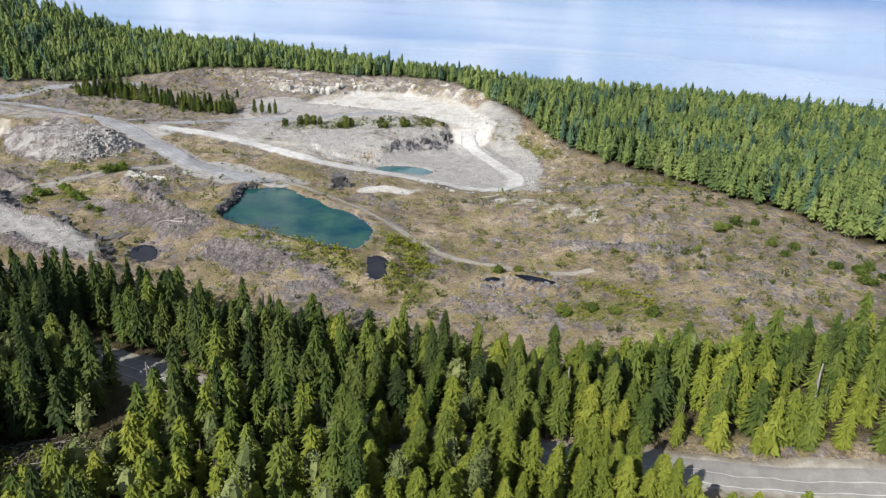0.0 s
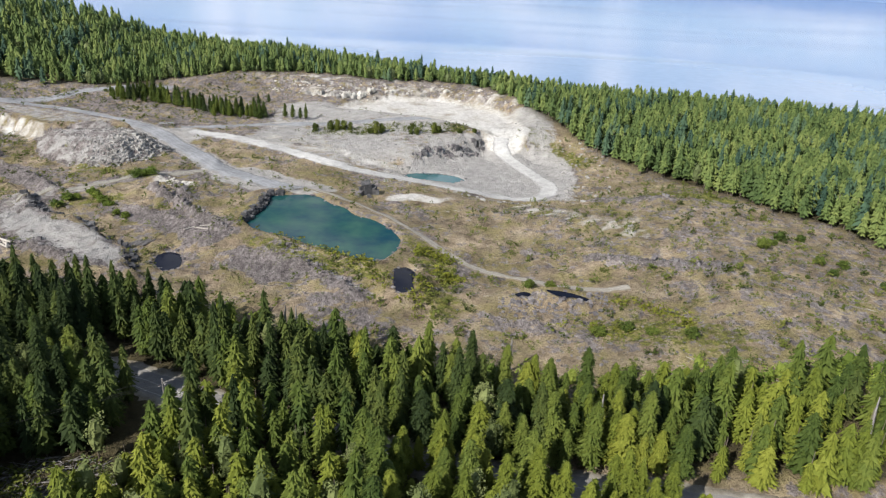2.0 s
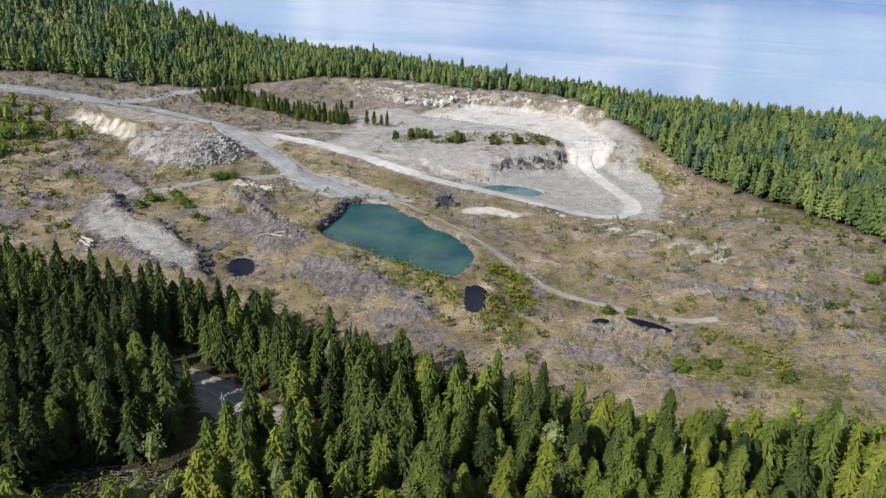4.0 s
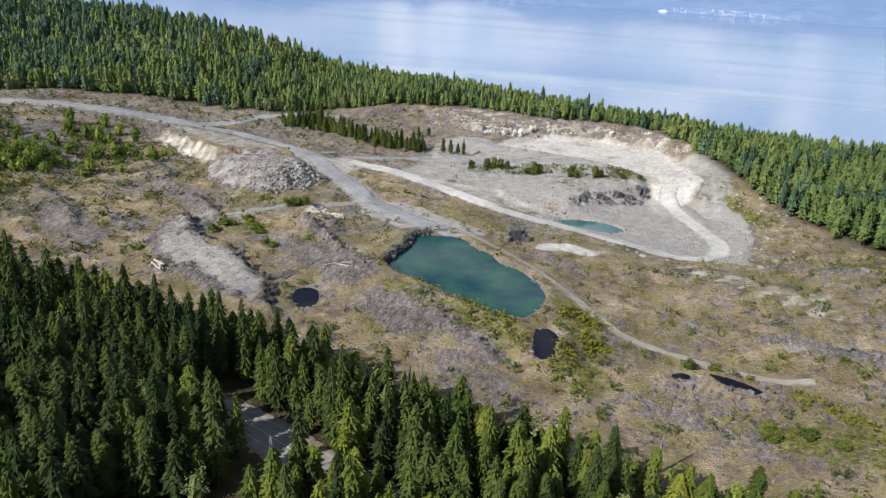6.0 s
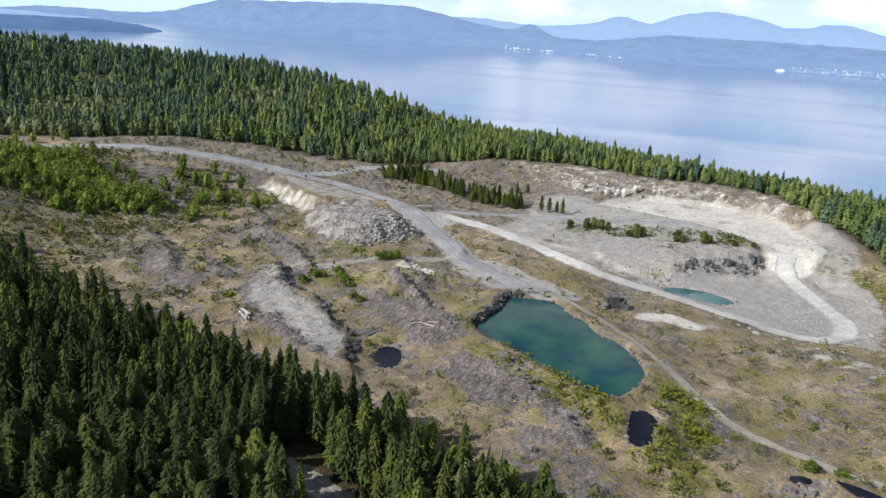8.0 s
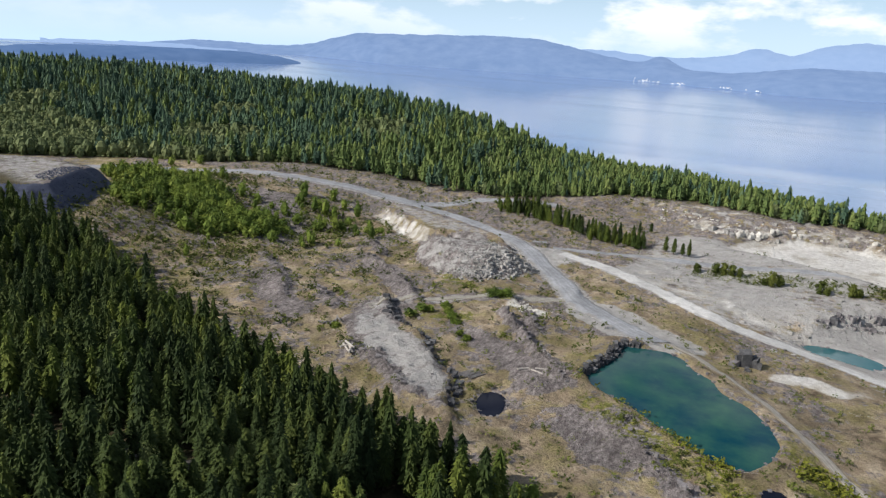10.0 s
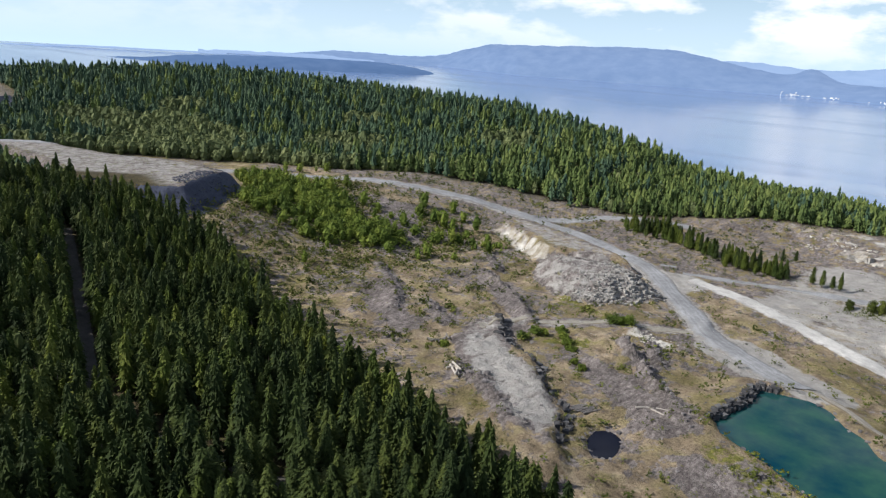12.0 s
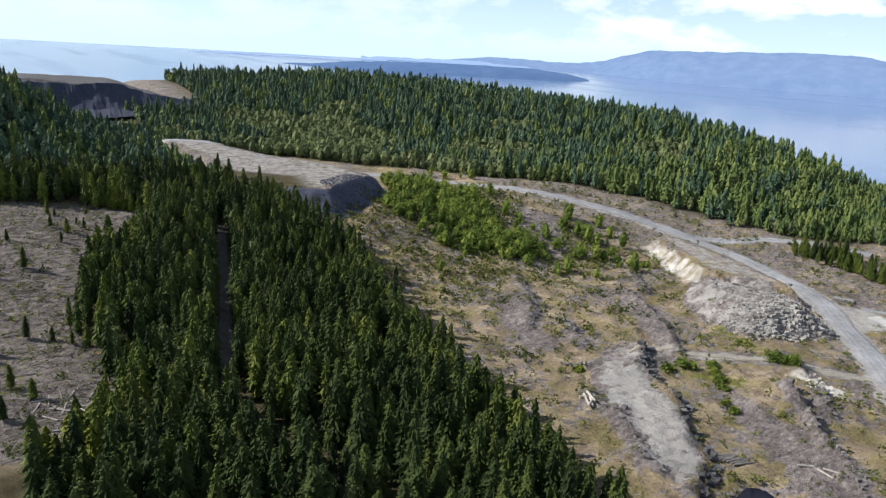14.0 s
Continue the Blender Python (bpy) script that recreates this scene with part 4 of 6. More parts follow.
def near_mask(x, y):
    edge = np.interp(x, EDGE_X, EDGE_Y) + 3 * wobble(x, y, 13, 61, 3)
    clear = np.interp(x, [-140, -128, -90, -84, -56, -50, 8, 16], [2.6, 1.6, 1.8, 4.8, 4.8, 1.6, 1.9, 5.4])
    ok = (y < edge) & (away(x, y, ROAD_FOREST) > clear) & (away(x, y, LANE) > np.interp(x, [-150, -120], [2.7, 1.5]))
    ok &= ~((x > -82) & (x < -55) & (y < np.interp(x, [-90, -75, -54, -30], [133, 131, 123, 115])) & (away(x, y, ROAD_FOREST) < 6.5))
    ok &= ~((x > 8) & (y < np.interp(x, [8, 30, 60, 100, 160], [107, 103.5, 101.5, 101.5, 104])) & (away(x, y, ROAD_FOREST) < 5.4 + 9 * ss(27, 33, x)))
    ok &= inside(x, y, STUMPS) + 4 * wobble(x, y, 12, 63, 3) < 0
    ok &= np.hypot(x + 72, (y - 97) * 1.2) > 11
    ok &= np.hypot((x + 62) / 5.5, (y - 110) / 8.5) > 1
    ok &= y > np.interp(x, [-200, -155, -117, -73, 68, 90, 125, 175], [50, 55, 72, 80, 86, 112, 170, 230])
    ok &= (inside(x, y, DUMP) < -4) & ~((x > -312) & (x < -262) & (y > 176) & (inside(x, y, DUMP) > -26))
    return ok


def far_mask(x, y):
    dx, dy = x + 20, y - 50
    d, az = np.hypot(dx, dy), np.degrees(np.arctan2(-dx, dy))
    dc = np.interp(az, CREST_A, CREST_D)
    ok = (inside(x, y, OPEN) + 4 * wobble(x, y, 25, 65, 3) < 0) & (d < dc + np.where(az < 28, 62, 26)) & (x < np.interp(y, [127, 184, 264, 327, 420], [100, 134, 182, 220, 272])) & (az > -52) & (az < 97) & (y > 100)
    return ok & (away(x, y, ROAD_MAIN) > 9) & (away(x, y, ROAD_BACK) > 7.5) & (inside(x, y, DUMP) < -5)


nx_, ny_ = candidates(-365, 175, 72, 222, 2.95)
keep = near_mask(nx_, ny_)
nx_, ny_ = nx_[keep], ny_[keep]
thin = rng.rand(len(nx_)) < 0.74 + 0.42 * wobble(nx_, ny_, 15, 69, 2)
nx_, ny_ = nx_[thin], ny_[thin]
nz_ = height(nx_, ny_)
# stands of one kind: bearings in the plan, not chance alone
kind_noise = wobble(nx_, ny_, 34, 67, 3) + rng.uniform(-0.7, 0.7, len(nx_))
near_edge = np.interp(nx_, EDGE_X, EDGE_Y) - ny_
bright = kind_noise + 0.75 * ss(-60, 60, nx_) - 0.75 * ss(40, 90, -nx_) + 0.55 * ss(120, 175, -nx_) + 0.8 * ss(12, 3, np.abs(inside(nx_, ny_, STUMPS))) + 0.3 * ss(-150, -120, nx_) * ss(112, 95, ny_) + 0.8 * ss(118, 98, ny_) * ss(-95, -70, nx_) + 0.3 * ss(11, 2, near_edge) * ss(40, 70, -nx_)
near_kind = np.where(bright > 0.84, 2, np.where(bright > 0.1, 1, 0))
near_kind = np.where((rng.rand(len(nx_)) < 0.03 + 0.09 * ss(114, 104, ny_) * ss(-85, -60, nx_) * (1 - ss(0, 20, nx_))), 3, near_kind)

KINDS = [[("fir_tree", M_FIR, conifer_crown(1 + 30 * q, h, r, 14, 8, b, p, 300, 6, 0.14, g), trunk_model(h * 0.95, 0.24), "tall dark green conifer in the dense forest", M_BARK) for q, h, r, b, p, g in ((0, 14.5, 2.5, 0.1, 0.62, 0.24), (1, 13.2, 2.4, 0.16, 0.5, 0.34), (2, 16.0, 2.5, 0.12, 0.7, 0.3))],
         [("cedar_tree", M_CEDAR, conifer_crown(2 + 30 * q, h, r, 14, 8, b, p, 300, 6, 0.15, g), trunk_model(h * 0.95, 0.26), "bright green cedar in the dense forest", M_BARK) for q, h, r, b, p, g in ((0, 12.6, 2.4, 0.05, 0.5, 0.24), (1, 14.0, 2.3, 0.1, 0.6, 0.3))],
         [("young_fir_tree", M_SPRING, conifer_crown(3 + 30 * q, h, r, 12, 8, b, p, 280, 6, 0.14, g), trunk_model(h * 0.95, 0.18), "yellow-green young conifer in the dense forest", M_BARK) for q, h, r, b, p, g in ((0, 10.5, 2.4, 0.02, 0.5, 0.26), (1, 12.0, 2.2, 0.04, 0.62, 0.28))],
         [("alder_tree", M_ALDER, leafy_crown(4 + 30 * q, h, r, 80, 13, 0.2, b), trunk_model(h * 0.93, 0.15), "slender pale green alder among conifers", M_PALEBARK) for q, h, r, b in ((0, 11.0, 1.9, 0.4), (1, 12.0, 1.7, 0.5))]]
MID = [[conifer_crown(11, 14.0, 2.5, 11, 9, 0.1, 0.6, 64, 3, 0.18), conifer_crown(12, 12.8, 2.4, 10, 9, 0.16, 0.5, 64, 3, 0.18, 0.34), conifer_crown(13, 15.5, 2.5, 12, 9, 0.1, 0.7, 64, 3, 0.18), conifer_crown(10, 11.5, 2.4, 10, 9, 0.1, 0.56, 64, 3, 0.18, 0.34)],
       [conifer_crown(14, 12.6, 2.5, 11, 9, 0.05, 0.5, 64, 3, 0.18), conifer_crown(15, 11.8, 2.5, 10, 9, 0.05, 0.46, 64, 3, 0.18, 0.34), conifer_crown(9, 13.6, 2.4, 11, 9, 0.08, 0.6, 64, 3, 0.18)],
       [conifer_crown(16, 10.5, 2.5, 10, 9, 0.03, 0.5, 64, 3, 0.18), conifer_crown(17, 9.5, 2.4, 9, 9, 0.03, 0.48, 64, 3, 0.18, 0.34)],
       [leafy_crown(18, 10.5, 2.2, 34, 8, 0.28), leafy_crown(19, 9.0, 2.3, 34, 8, 0.28)]]
LOW = [[conifer_crown(21, 12.0, 2.9, 6, 5, 0.05, 0.56, 8, 2, 0.4), conifer_crown(22, 10.8, 3.0, 5, 5, 0.08, 0.46, 8, 2, 0.4, 0.34), conifer_crown(24, 13.6, 2.8, 6, 5, 0.08, 0.66, 8, 2, 0.4), conifer_crown(28, 9.5, 3.0, 5, 5, 0.05, 0.42, 8, 2, 0.4, 0.34)],
       [conifer_crown(23, 10.8, 3.0, 5, 5, 0.05, 0.5, 8, 2, 0.4), conifer_crown(25, 10.0, 3.0, 5, 5, 0.05, 0.44, 8, 2, 0.4, 0.34), conifer_crown(29, 12.2, 2.9, 6, 5, 0.05, 0.58, 8, 2, 0.4)],
       [leafy_crown(26, 8.5, 3.6, 12, 4, 0.7, 0.0), leafy_crown(27, 7.5, 3.9, 12, 4, 0.7, 0.0)]]
EAST = [[conifer_crown(41, 14.0, 2.3, 8, 5, 0.22, 0.62, 18, 2, 0.32), conifer_crown(42, 13.0, 2.3, 8, 5, 0.14, 0.52, 18, 2, 0.32, 0.32), conifer_crown(43, 15.5, 2.3, 9, 5, 0.3, 0.68, 18, 2, 0.32)],
        [conifer_crown(44, 12.6, 2.5, 8, 5, 0.1, 0.54, 18, 2, 0.32), conifer_crown(45, 11.6, 2.5, 7, 5, 0.2, 0.48, 18, 2, 0.32, 0.34)], [leafy_crown(46, 9.5, 2.6, 22, 5, 0.5, 0.2)]]
M_OF = [M_FIR, M_CEDAR, M_SPRING, M_ALDER]
# the stretches of forest that the way passes nearest are single trees
score = np.minimum(np.hypot(nx_ - 5, ny_ - 104), np.hypot(nx_ + 100, ny_ - 118) * 1.25)
order = np.argsort(score)
single = np.zeros(len(nx_), bool)
single[order[:300]] = True
masters = {}
for i in np.where(single)[0]:
    k = int(near_kind[i])
    s = rng.choice((rng.uniform(0.55, 0.85), rng.uniform(0.8, 1.15), rng.uniform(0.85, 1.15)))
    m = pose(nx_[i], ny_[i], nz_[i], rng.uniform(-3, 3), rng.uniform(-3, 3), rng.uniform(0, 360)) @ Matrix.Diagonal((s * rng.uniform(0.9, 1.1), s * rng.uniform(0.9, 1.1), s, 1))
    q = (k, rng.randint(len(KINDS[k])))
    if q not in masters:
        masters[q] = tree_kind(*KINDS[k][q[1]])
        masters[q].matrix_basis = m
    else:
        ob = copy_thing(masters[q], Matrix.Identity(4))
        ob.matrix_basis = m
FOREST_NAMES = ("forest_fir", "forest_cedar", "forest_young", "forest_alder")
FOREST_LABELS = ("dense dark green conifer forest round the clearing", "bright green cedars mixed through the forest", "yellow-green young conifers in the forest", "pale green alders along the forest edge")
for k in range(4):
    pick = np.where(~single & (near_kind == k))[0]
    spots = [(nx_[i], ny_[i], nz_[i], 1.02 * rng.choice((rng.uniform(0.55, 0.85), rng.uniform(0.8, 1.15), rng.uniform(0.85, 1.15))), rng.uniform(0, 6.3), rng.randint(9), rng.uniform(0.88, 1.15)) for i in pick]
    scatter(FOREST_NAMES[k], MID[k], spots, M_OF[k], FOREST_LABELS[k])
scatter("forest_trunks", [tube([(0, 0, -0.5), (0, 0, 9)], [0.2, 0.05], 4)], [(nx_[i], ny_[i], nz_[i], 1, 0, 0, rng.uniform(0.8, 1.1)) for i in np.where(~single)[0]], M_BARK, "brown trunks of the dense forest")

fx, fy = candidates(-800, 260, 110, 800, 4.4)
keep = far_mask(fx, fy)
fx, fy = fx[keep], fy[keep]
wx, wy = candidates(-640, -360, 20, 190, 4.4)
keep = (wy < np.interp(wx, EDGE_X, EDGE_Y) + 30) & (away(wx, wy, ROAD_MAIN) > 8) & (inside(wx, wy, STUMPS) < -2) & (inside(wx, wy, DUMP) < -6) & (np.hypot(wx + 600, (wy - 150) * 1.6) > 58)
fx, fy = np.concatenate([fx, wx[keep]]), np.concatenate([fy, wy[keep]])
vx, vy = candidates(-230, 260, 180, 520, 4.2)
keep = far_mask(vx, vy)
fx, fy = np.concatenate([fx, vx[keep]]), np.concatenate([fy, vy[keep]])
keep = (inside(fx, fy, CUT) < -12) & (np.hypot(fx + 600, (fy - 150) * 1.6) > 58)
fx, fy = fx[keep], fy[keep]
fz = height(fx, fy)
ok = fz > -25
fx, fy, fz = fx[ok], fy[ok], fz[ok]
grove = np.maximum.reduce([ss(85, 30, np.hypot((fx + 490) * 0.8, (fy - 285) * 1.3)), ss(44, 20, np.hypot(fx + 402, (fy - 364) * 1.2)), ss(30, 12, np.hypot(fx + 325, (fy - 445) * 0.8)), ss(34, 14, away(fx, fy, [(-575, 255), (-535, 272), (-500, 288)])), 0.85 * ss(40, 10, np.hypot(fx + 560, (fy - 330) * 1.2)), 0.8 * ss(30, 8, np.hypot(fx + 452, fy - 420)), 0.62 * (rng.rand(len(fx)) < 0.045), ss(16, 4, away(fx, fy, [(-545, 190), (-480, 225), (-420, 275), (-360, 325)]))])
# more pale cedars towards the east paint in the sunlit part of the hill
fk = np.where(grove + 0.3 * wobble(fx, fy, 30, 71) > 0.52, 2, np.where(wobble(fx, fy, 45, 73, 3) + rng.uniform(-0.6, 0.6, len(fx)) + 0.85 * ss(-430, -180, fx) > 0.3, 1, 0))
east = (fx > 25) & (fy < 400)
far_small = np.where((fx > -240) & ~east, 0.76, 1.0)
for k, (nm, mt, lb) in enumerate((("hill_fir", M_HAZEFIR, "dark conifer forest over the far hill"), ("hill_cedar", M_HILLCEDAR, "lighter green conifers in the far forest"), ("hill_alder", M_HILLALDER, "pale olive broadleaf groves on the far hill"))):
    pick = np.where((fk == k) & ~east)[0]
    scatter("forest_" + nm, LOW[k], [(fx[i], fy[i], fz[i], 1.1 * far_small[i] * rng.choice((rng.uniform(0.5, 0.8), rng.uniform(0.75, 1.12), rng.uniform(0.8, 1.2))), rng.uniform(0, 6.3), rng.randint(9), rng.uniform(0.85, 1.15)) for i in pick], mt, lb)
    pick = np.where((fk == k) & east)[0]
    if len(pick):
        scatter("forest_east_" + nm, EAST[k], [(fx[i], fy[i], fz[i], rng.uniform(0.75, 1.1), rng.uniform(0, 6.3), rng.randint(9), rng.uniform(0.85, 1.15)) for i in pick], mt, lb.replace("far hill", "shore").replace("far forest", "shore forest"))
edge_out = np.where(east & (inside(fx, fy, OPEN) > -14))[0]
scatter("forest_east_trunks", [tube([(0, 0, -0.5), (0, 0, 10)], [0.2, 0.07], 4)], [(fx[i], fy[i], fz[i], 1, 0, 0, rng.uniform(0.8, 1.1)) for i in edge_out if rng.rand() < 0.5], M_BARK, "pale bare trunks along the shore forest's edge")

# ---- things in the clearing ----


def rock_model(seed, flat=0.75):
    """A broken stone: a coarse faceted lump."""
    bm = bmesh.new()
    bmesh.ops.create_icosphere(bm, subdivisions=1, radius=1.0)
    r = random.Random(seed)
    ax = [Vector((r.gauss(0, 1), r.gauss(0, 1), r.gauss(0, 1))).normalized() for _ in range(5)]
    for v in bm.verts:
        for a in ax:
            over = v.co.dot(a) - 0.62
            if over > 0:
                v.co -= a * over
        v.co *= r.uniform(0.88, 1.1)
        v.co.z *= flat
    bmesh.ops.triangulate(bm, faces=bm.faces[:])
    out = np.array([v.co[:] for v in bm.verts]), np.array([[v.index for v in f.verts] for f in bm.faces])
    bm.free()
    return out


def stick_model(seed):
    r = random.Random(seed)
    v, f = [], []
    n = 3
    for k, x in enumerate((-1.0, 0.0, 1.0)):
        for s in range(n):
            a = math.tau * s / n
            w = 0.035 * (1.2 - 0.35 * k)
            v.append((x, math.cos(a) * w + 0.05 * (k == 1) * r.uniform(-1, 1), 0.04 + math.sin(a) * w))
    for k in range(2):
        for s in range(n):
            a, b = k * n + s, k * n + (s + 1) % n
            f += [(a, b, b + n), (a, b + n, a + n)]
    return np.array(v), np.array(f)


def block_model(seed):
    """A jointed block broken out of the rock: an uneven box."""
    r = random.Random(seed)
    sx_, sy_, sz_ = r.uniform(0.7, 1.2), r.uniform(0.55, 1.0), r.uniform(0.6, 1.1)
    v = [(sx_ * i * r.uniform(0.65, 1.1), sy_ * j * r.uniform(0.65, 1.1), sz_ * k * r.uniform(0.7, 1.1)) for k in (-1, 1) for i, j in ((-1, -1), (1, -1), (1, 1), (-1, 1))]
    f = [(0, 2, 1), (0, 3, 2), (4, 5, 6), (4, 6, 7)]
    for i in range(4):
        j = (i + 1) % 4
        f += [(i, j, j + 4), (i, j + 4, i + 4)]
    return np.array(v), np.array(f)


BLOCKS = [block_model(s) for s in range(8)]
ROCKS = [rock_model(s, u) for s, u in ((1, 0.7), (2, 0.55), (3, 0.9), (4, 0.65), (5, 0.8))]
STICKS = [stick_model(s) for s in range(4)]
BUSHES = [leafy_crown(31, 1.5, 1.0, 9, 6, 0.30, 0.1), leafy_crown(32, 1.2, 1.1, 9, 6, 0.28, 0.1), leafy_crown(33, 1.9, 0.9, 9, 6, 0.30, 0.1)]
TUFTS = [leafy_crown(34, 0.8, 0.95, 6, 4, 0.24, 0.05), leafy_crown(35, 0.6, 1.1, 6, 4, 0.24, 0.05), leafy_crown(36, 1.0, 0.85, 6, 4, 0.25, 0.05)]

cx, cy = candidates(-330, 135, 128, 452, 2.05)
free = (cy > np.interp(cx, EDGE_X, EDGE_Y) - 1) & (inside(cx, cy, OPEN) > 2)
for line, w in ((ROAD_MAIN, 6.2), (ROAD_LAKE, 3.2), (ROAD_PIT, 5.5), (ROAD_UPPER, 4), (ROAD_SIDE, 3.4)):
    free &= away(cx, cy, line) > w
for poly in (LAKE, POND, POND_EAST, POOL, POND_SHADE_TRACK, POND_SHADE_DITCH):
    free &= inside(cx, cy, poly) < -1.2
cx, cy = cx[free], cy[free]
bare = np.maximum.reduce([ss(-4, 1, inside(cx, cy, PIT)), ss(-3, 1, inside(cx, cy, WHITE)), ss(-1, 1, inside(cx, cy, SLAB)), ss(-2, 1, inside(cx, cy, PILE)), ss(-10, 0, inside(cx, cy, DUMP)), ss(6, 2, away(cx, cy, [(-33, 251), (4, 262)])), ss(-3, 4, inside(cx, cy, BENCH)), 0.85 * ss(258, 280, cy + 0.35 * cx) * ss(-125, -95, cx) * (1 - ss(28, 46, cx)) * (1 - ss(11, 5, away(cx, cy, [(-72, 340), (-40, 346), (-14, 350)])))])
cz = height(cx, cy)
lush = 0.26 + 0.3 * np.clip(wobble(cx, cy, 24, 81, 3), -0.6, 1) + 0.40 * ss(190, 240, -cx) * (1 - ss(285, 320, cy)) + 0.5 * ss(12, 2, away(cx, cy, [(-14, 194), (-12, 164)])) + 0.45 * ss(9, 2, away(cx, cy, [(-54, 194), (-34, 180)])) + 0.6 * ss(12, 3, away(cx, cy, [(-72, 340), (-40, 346), (-14, 350)])) + 0.3 * ss(12, 3, away(cx, cy, [(22, 350), (32, 334), (43, 318)])) + 0.15 * ss(0, 60, cx)
lush = lush * (1 - bare) * (1 - 0.6 * np.maximum.reduce([ss(-2, 3, inside(cx, cy, p)) for p in PLATES]))
roll = rng.rand(len(cx))
tuft = roll < lush * 0.8
scatter("low_shrubs", TUFTS, [(cx[i], cy[i], cz[i] - 0.05, (0.55 + 1.1 * rng.rand() ** 2) * (1.35 if cx[i] < -130 else 1.0), rng.uniform(0, 6.3), rng.randint(9), rng.uniform(0.8, 1.4)) for i in np.where(tuft)[0]], M_BUSH, "low olive scrub dotted over the stripped ground", "scrub")
roll = rng.rand(len(cx))
bushy = roll < np.clip(lush - 0.22, 0, 1) * (0.3 + 0.35 * ss(-130, -170, cx))
scatter("shrubs", BUSHES, [(cx[i], cy[i], cz[i] - 0.1, rng.uniform(0.6, 1.35), rng.uniform(0, 6.3), rng.randint(9), rng.uniform(0.8, 1.2)) for i in np.where(bushy)[0]], M_BUSH, "green shrubs scattered in the clearing", "scrub")
roll = rng.rand(len(cx))
stony = 0.05 + 0.22 * wobble(cx, cy, 19, 83, 3) + 0.25 * ss(0, 50, cx) - 0.2 * ss(-3, 1, inside(cx, cy, WHITE))
stone = roll < np.clip(stony, 0.04, 1)
scatter("loose_stones", BLOCKS, [(cx[i], cy[i], cz[i], 0.10 + 0.36 * rng.rand() ** 4, rng.uniform(0, 6.3), rng.randint(9), rng.uniform(0.6, 0.9)) for i in np.where(stone)[0]], M_SHALE, "loose grey stones over the quarry ground", "stones")
roll = rng.rand(len(cx))
slash = (roll < 0.09 * ss(-15, 50, cx) * (1 - ss(270, 300, cy)) + 0.12 * ss(-215, -240, cx) * ss(10, 40, cy - np.interp(cx, EDGE_X, EDGE_Y)) + 0.03)
scatter("logging_slash", STICKS, [(cx[i], cy[i], cz[i] + 0.05, rng.uniform(0.5, 1.5), rng.uniform(0, 6.3), rng.randint(9), 1.0) for i in np.where(slash & (bare < 0.3))[0]], M_GREYWOOD, "bleached sticks and logging slash on bare ground", "debris")

# low yellow-green scrub in the damp ground round the ponds
yx, yy = [], []
for line, many in (([(-21, 197), (-16, 201), (-11, 195)], 60), ([(-15, 188), (-9, 184)], 45), ([(-17, 177), (-19, 171), (-18, 164)], 34), ([(-62, 206), (-53, 200), (-45, 193)], 40), ([(-44, 194), (-37, 190), (-32, 185)], 55), ([(-30, 181), (-27, 176)], 18), ([(32, 172), (40, 164), (45, 158)], 46), ([(20, 160), (30, 156)], 18)):
    pts = curve_points(line, 0.5)
    for _ in range(many):
        p = pts[rng.randint(len(pts))]
        yx.append(p.x + rng.normal(0, 1.5))
        yy.append(p.y + rng.normal(0, 1.5))
yx, yy = np.array(yx), np.array(yy)
dry = np.maximum.reduce([inside(yx, yy, w) for w in (LAKE, POND, POND_EAST, POND_SHADE_TRACK, POND_SHADE_DITCH)]) < -1.0
yx, yy = yx[dry], yy[dry]
scatter("yellow_scrub", TUFTS, [(a, b, c - 0.05, rng.uniform(0.8, 1.9), rng.uniform(0, 6.3), rng.randint(9), rng.uniform(0.7, 1.1)) for a, b, c in zip(yx, yy, height(yx, yy))], M_YELLOW, "low yellow-green scrub on damp ground by the ponds", "scrub")

# the cut-over land beside the forest
sx, sy = candidates(-345, -168, 62, 130, 1.9)
ok = (inside(sx, sy, STUMPS) > -1) | (np.hypot(sx + 72, (sy - 97) * 1.2) < 10)
sx, sy = sx[ok], sy[ok]
dx_, dy_ = candidates(-84, -60, 86, 108, 1.0)
ok = np.hypot(dx_ + 72, (dy_ - 97) * 1.2) < 11
sx, sy = np.concatenate([sx, dx_[ok]]), np.concatenate([sy, dy_[ok]])
sz = height(sx, sy)
scatter("felled_slash", STICKS, [(a, b, c + 0.1, rng.uniform(0.9, 2.6), rng.uniform(0, 6.3), rng.randint(9), 1.3) for a, b, c in zip(sx, sy, sz)], M_OLDWOOD, "tangle of bleached branches on cut-over ground", "debris")
pick = rng.rand(len(sx)) < 0.22
scatter("cutover_scrub", TUFTS, [(a, b, c, rng.uniform(0.7, 1.6), rng.uniform(0, 6.3), rng.randint(9), 1.0) for a, b, c in zip(sx[pick], sy[pick], sz[pick])], M_BUSH, "low scrub on cut-over ground", "scrub")

for _ in range(34):
    x_, y_ = rng.uniform(-338, -180), rng.uniform(62, 122)
    if inside(np.array(x_), np.array(y_), STUMPS) > 2:
        ob = copy_thing(masters[(rng.choice((0, 0, 1)), 0)], Matrix.Identity(4))
        s = rng.uniform(0.18, 0.5)
        ob.matrix_basis = pose(x_, y_, float(height(x_, y_)), 0, 0, rng.uniform(0, 360)) @ Matrix.Diagonal((s * 1.2, s * 1.2, s, 1))
        tagged(ob, "small conifer regrowing on cut-over ground", group="young conifers on cut-over ground")

# rubble on the heaps and broken faces
px_, py_ = candidates(-192, -124, 258, 312, 1.05)
ok = inside(px_, py_, PILE) > -1.5
px_, py_ = px_[ok], py_[ok]
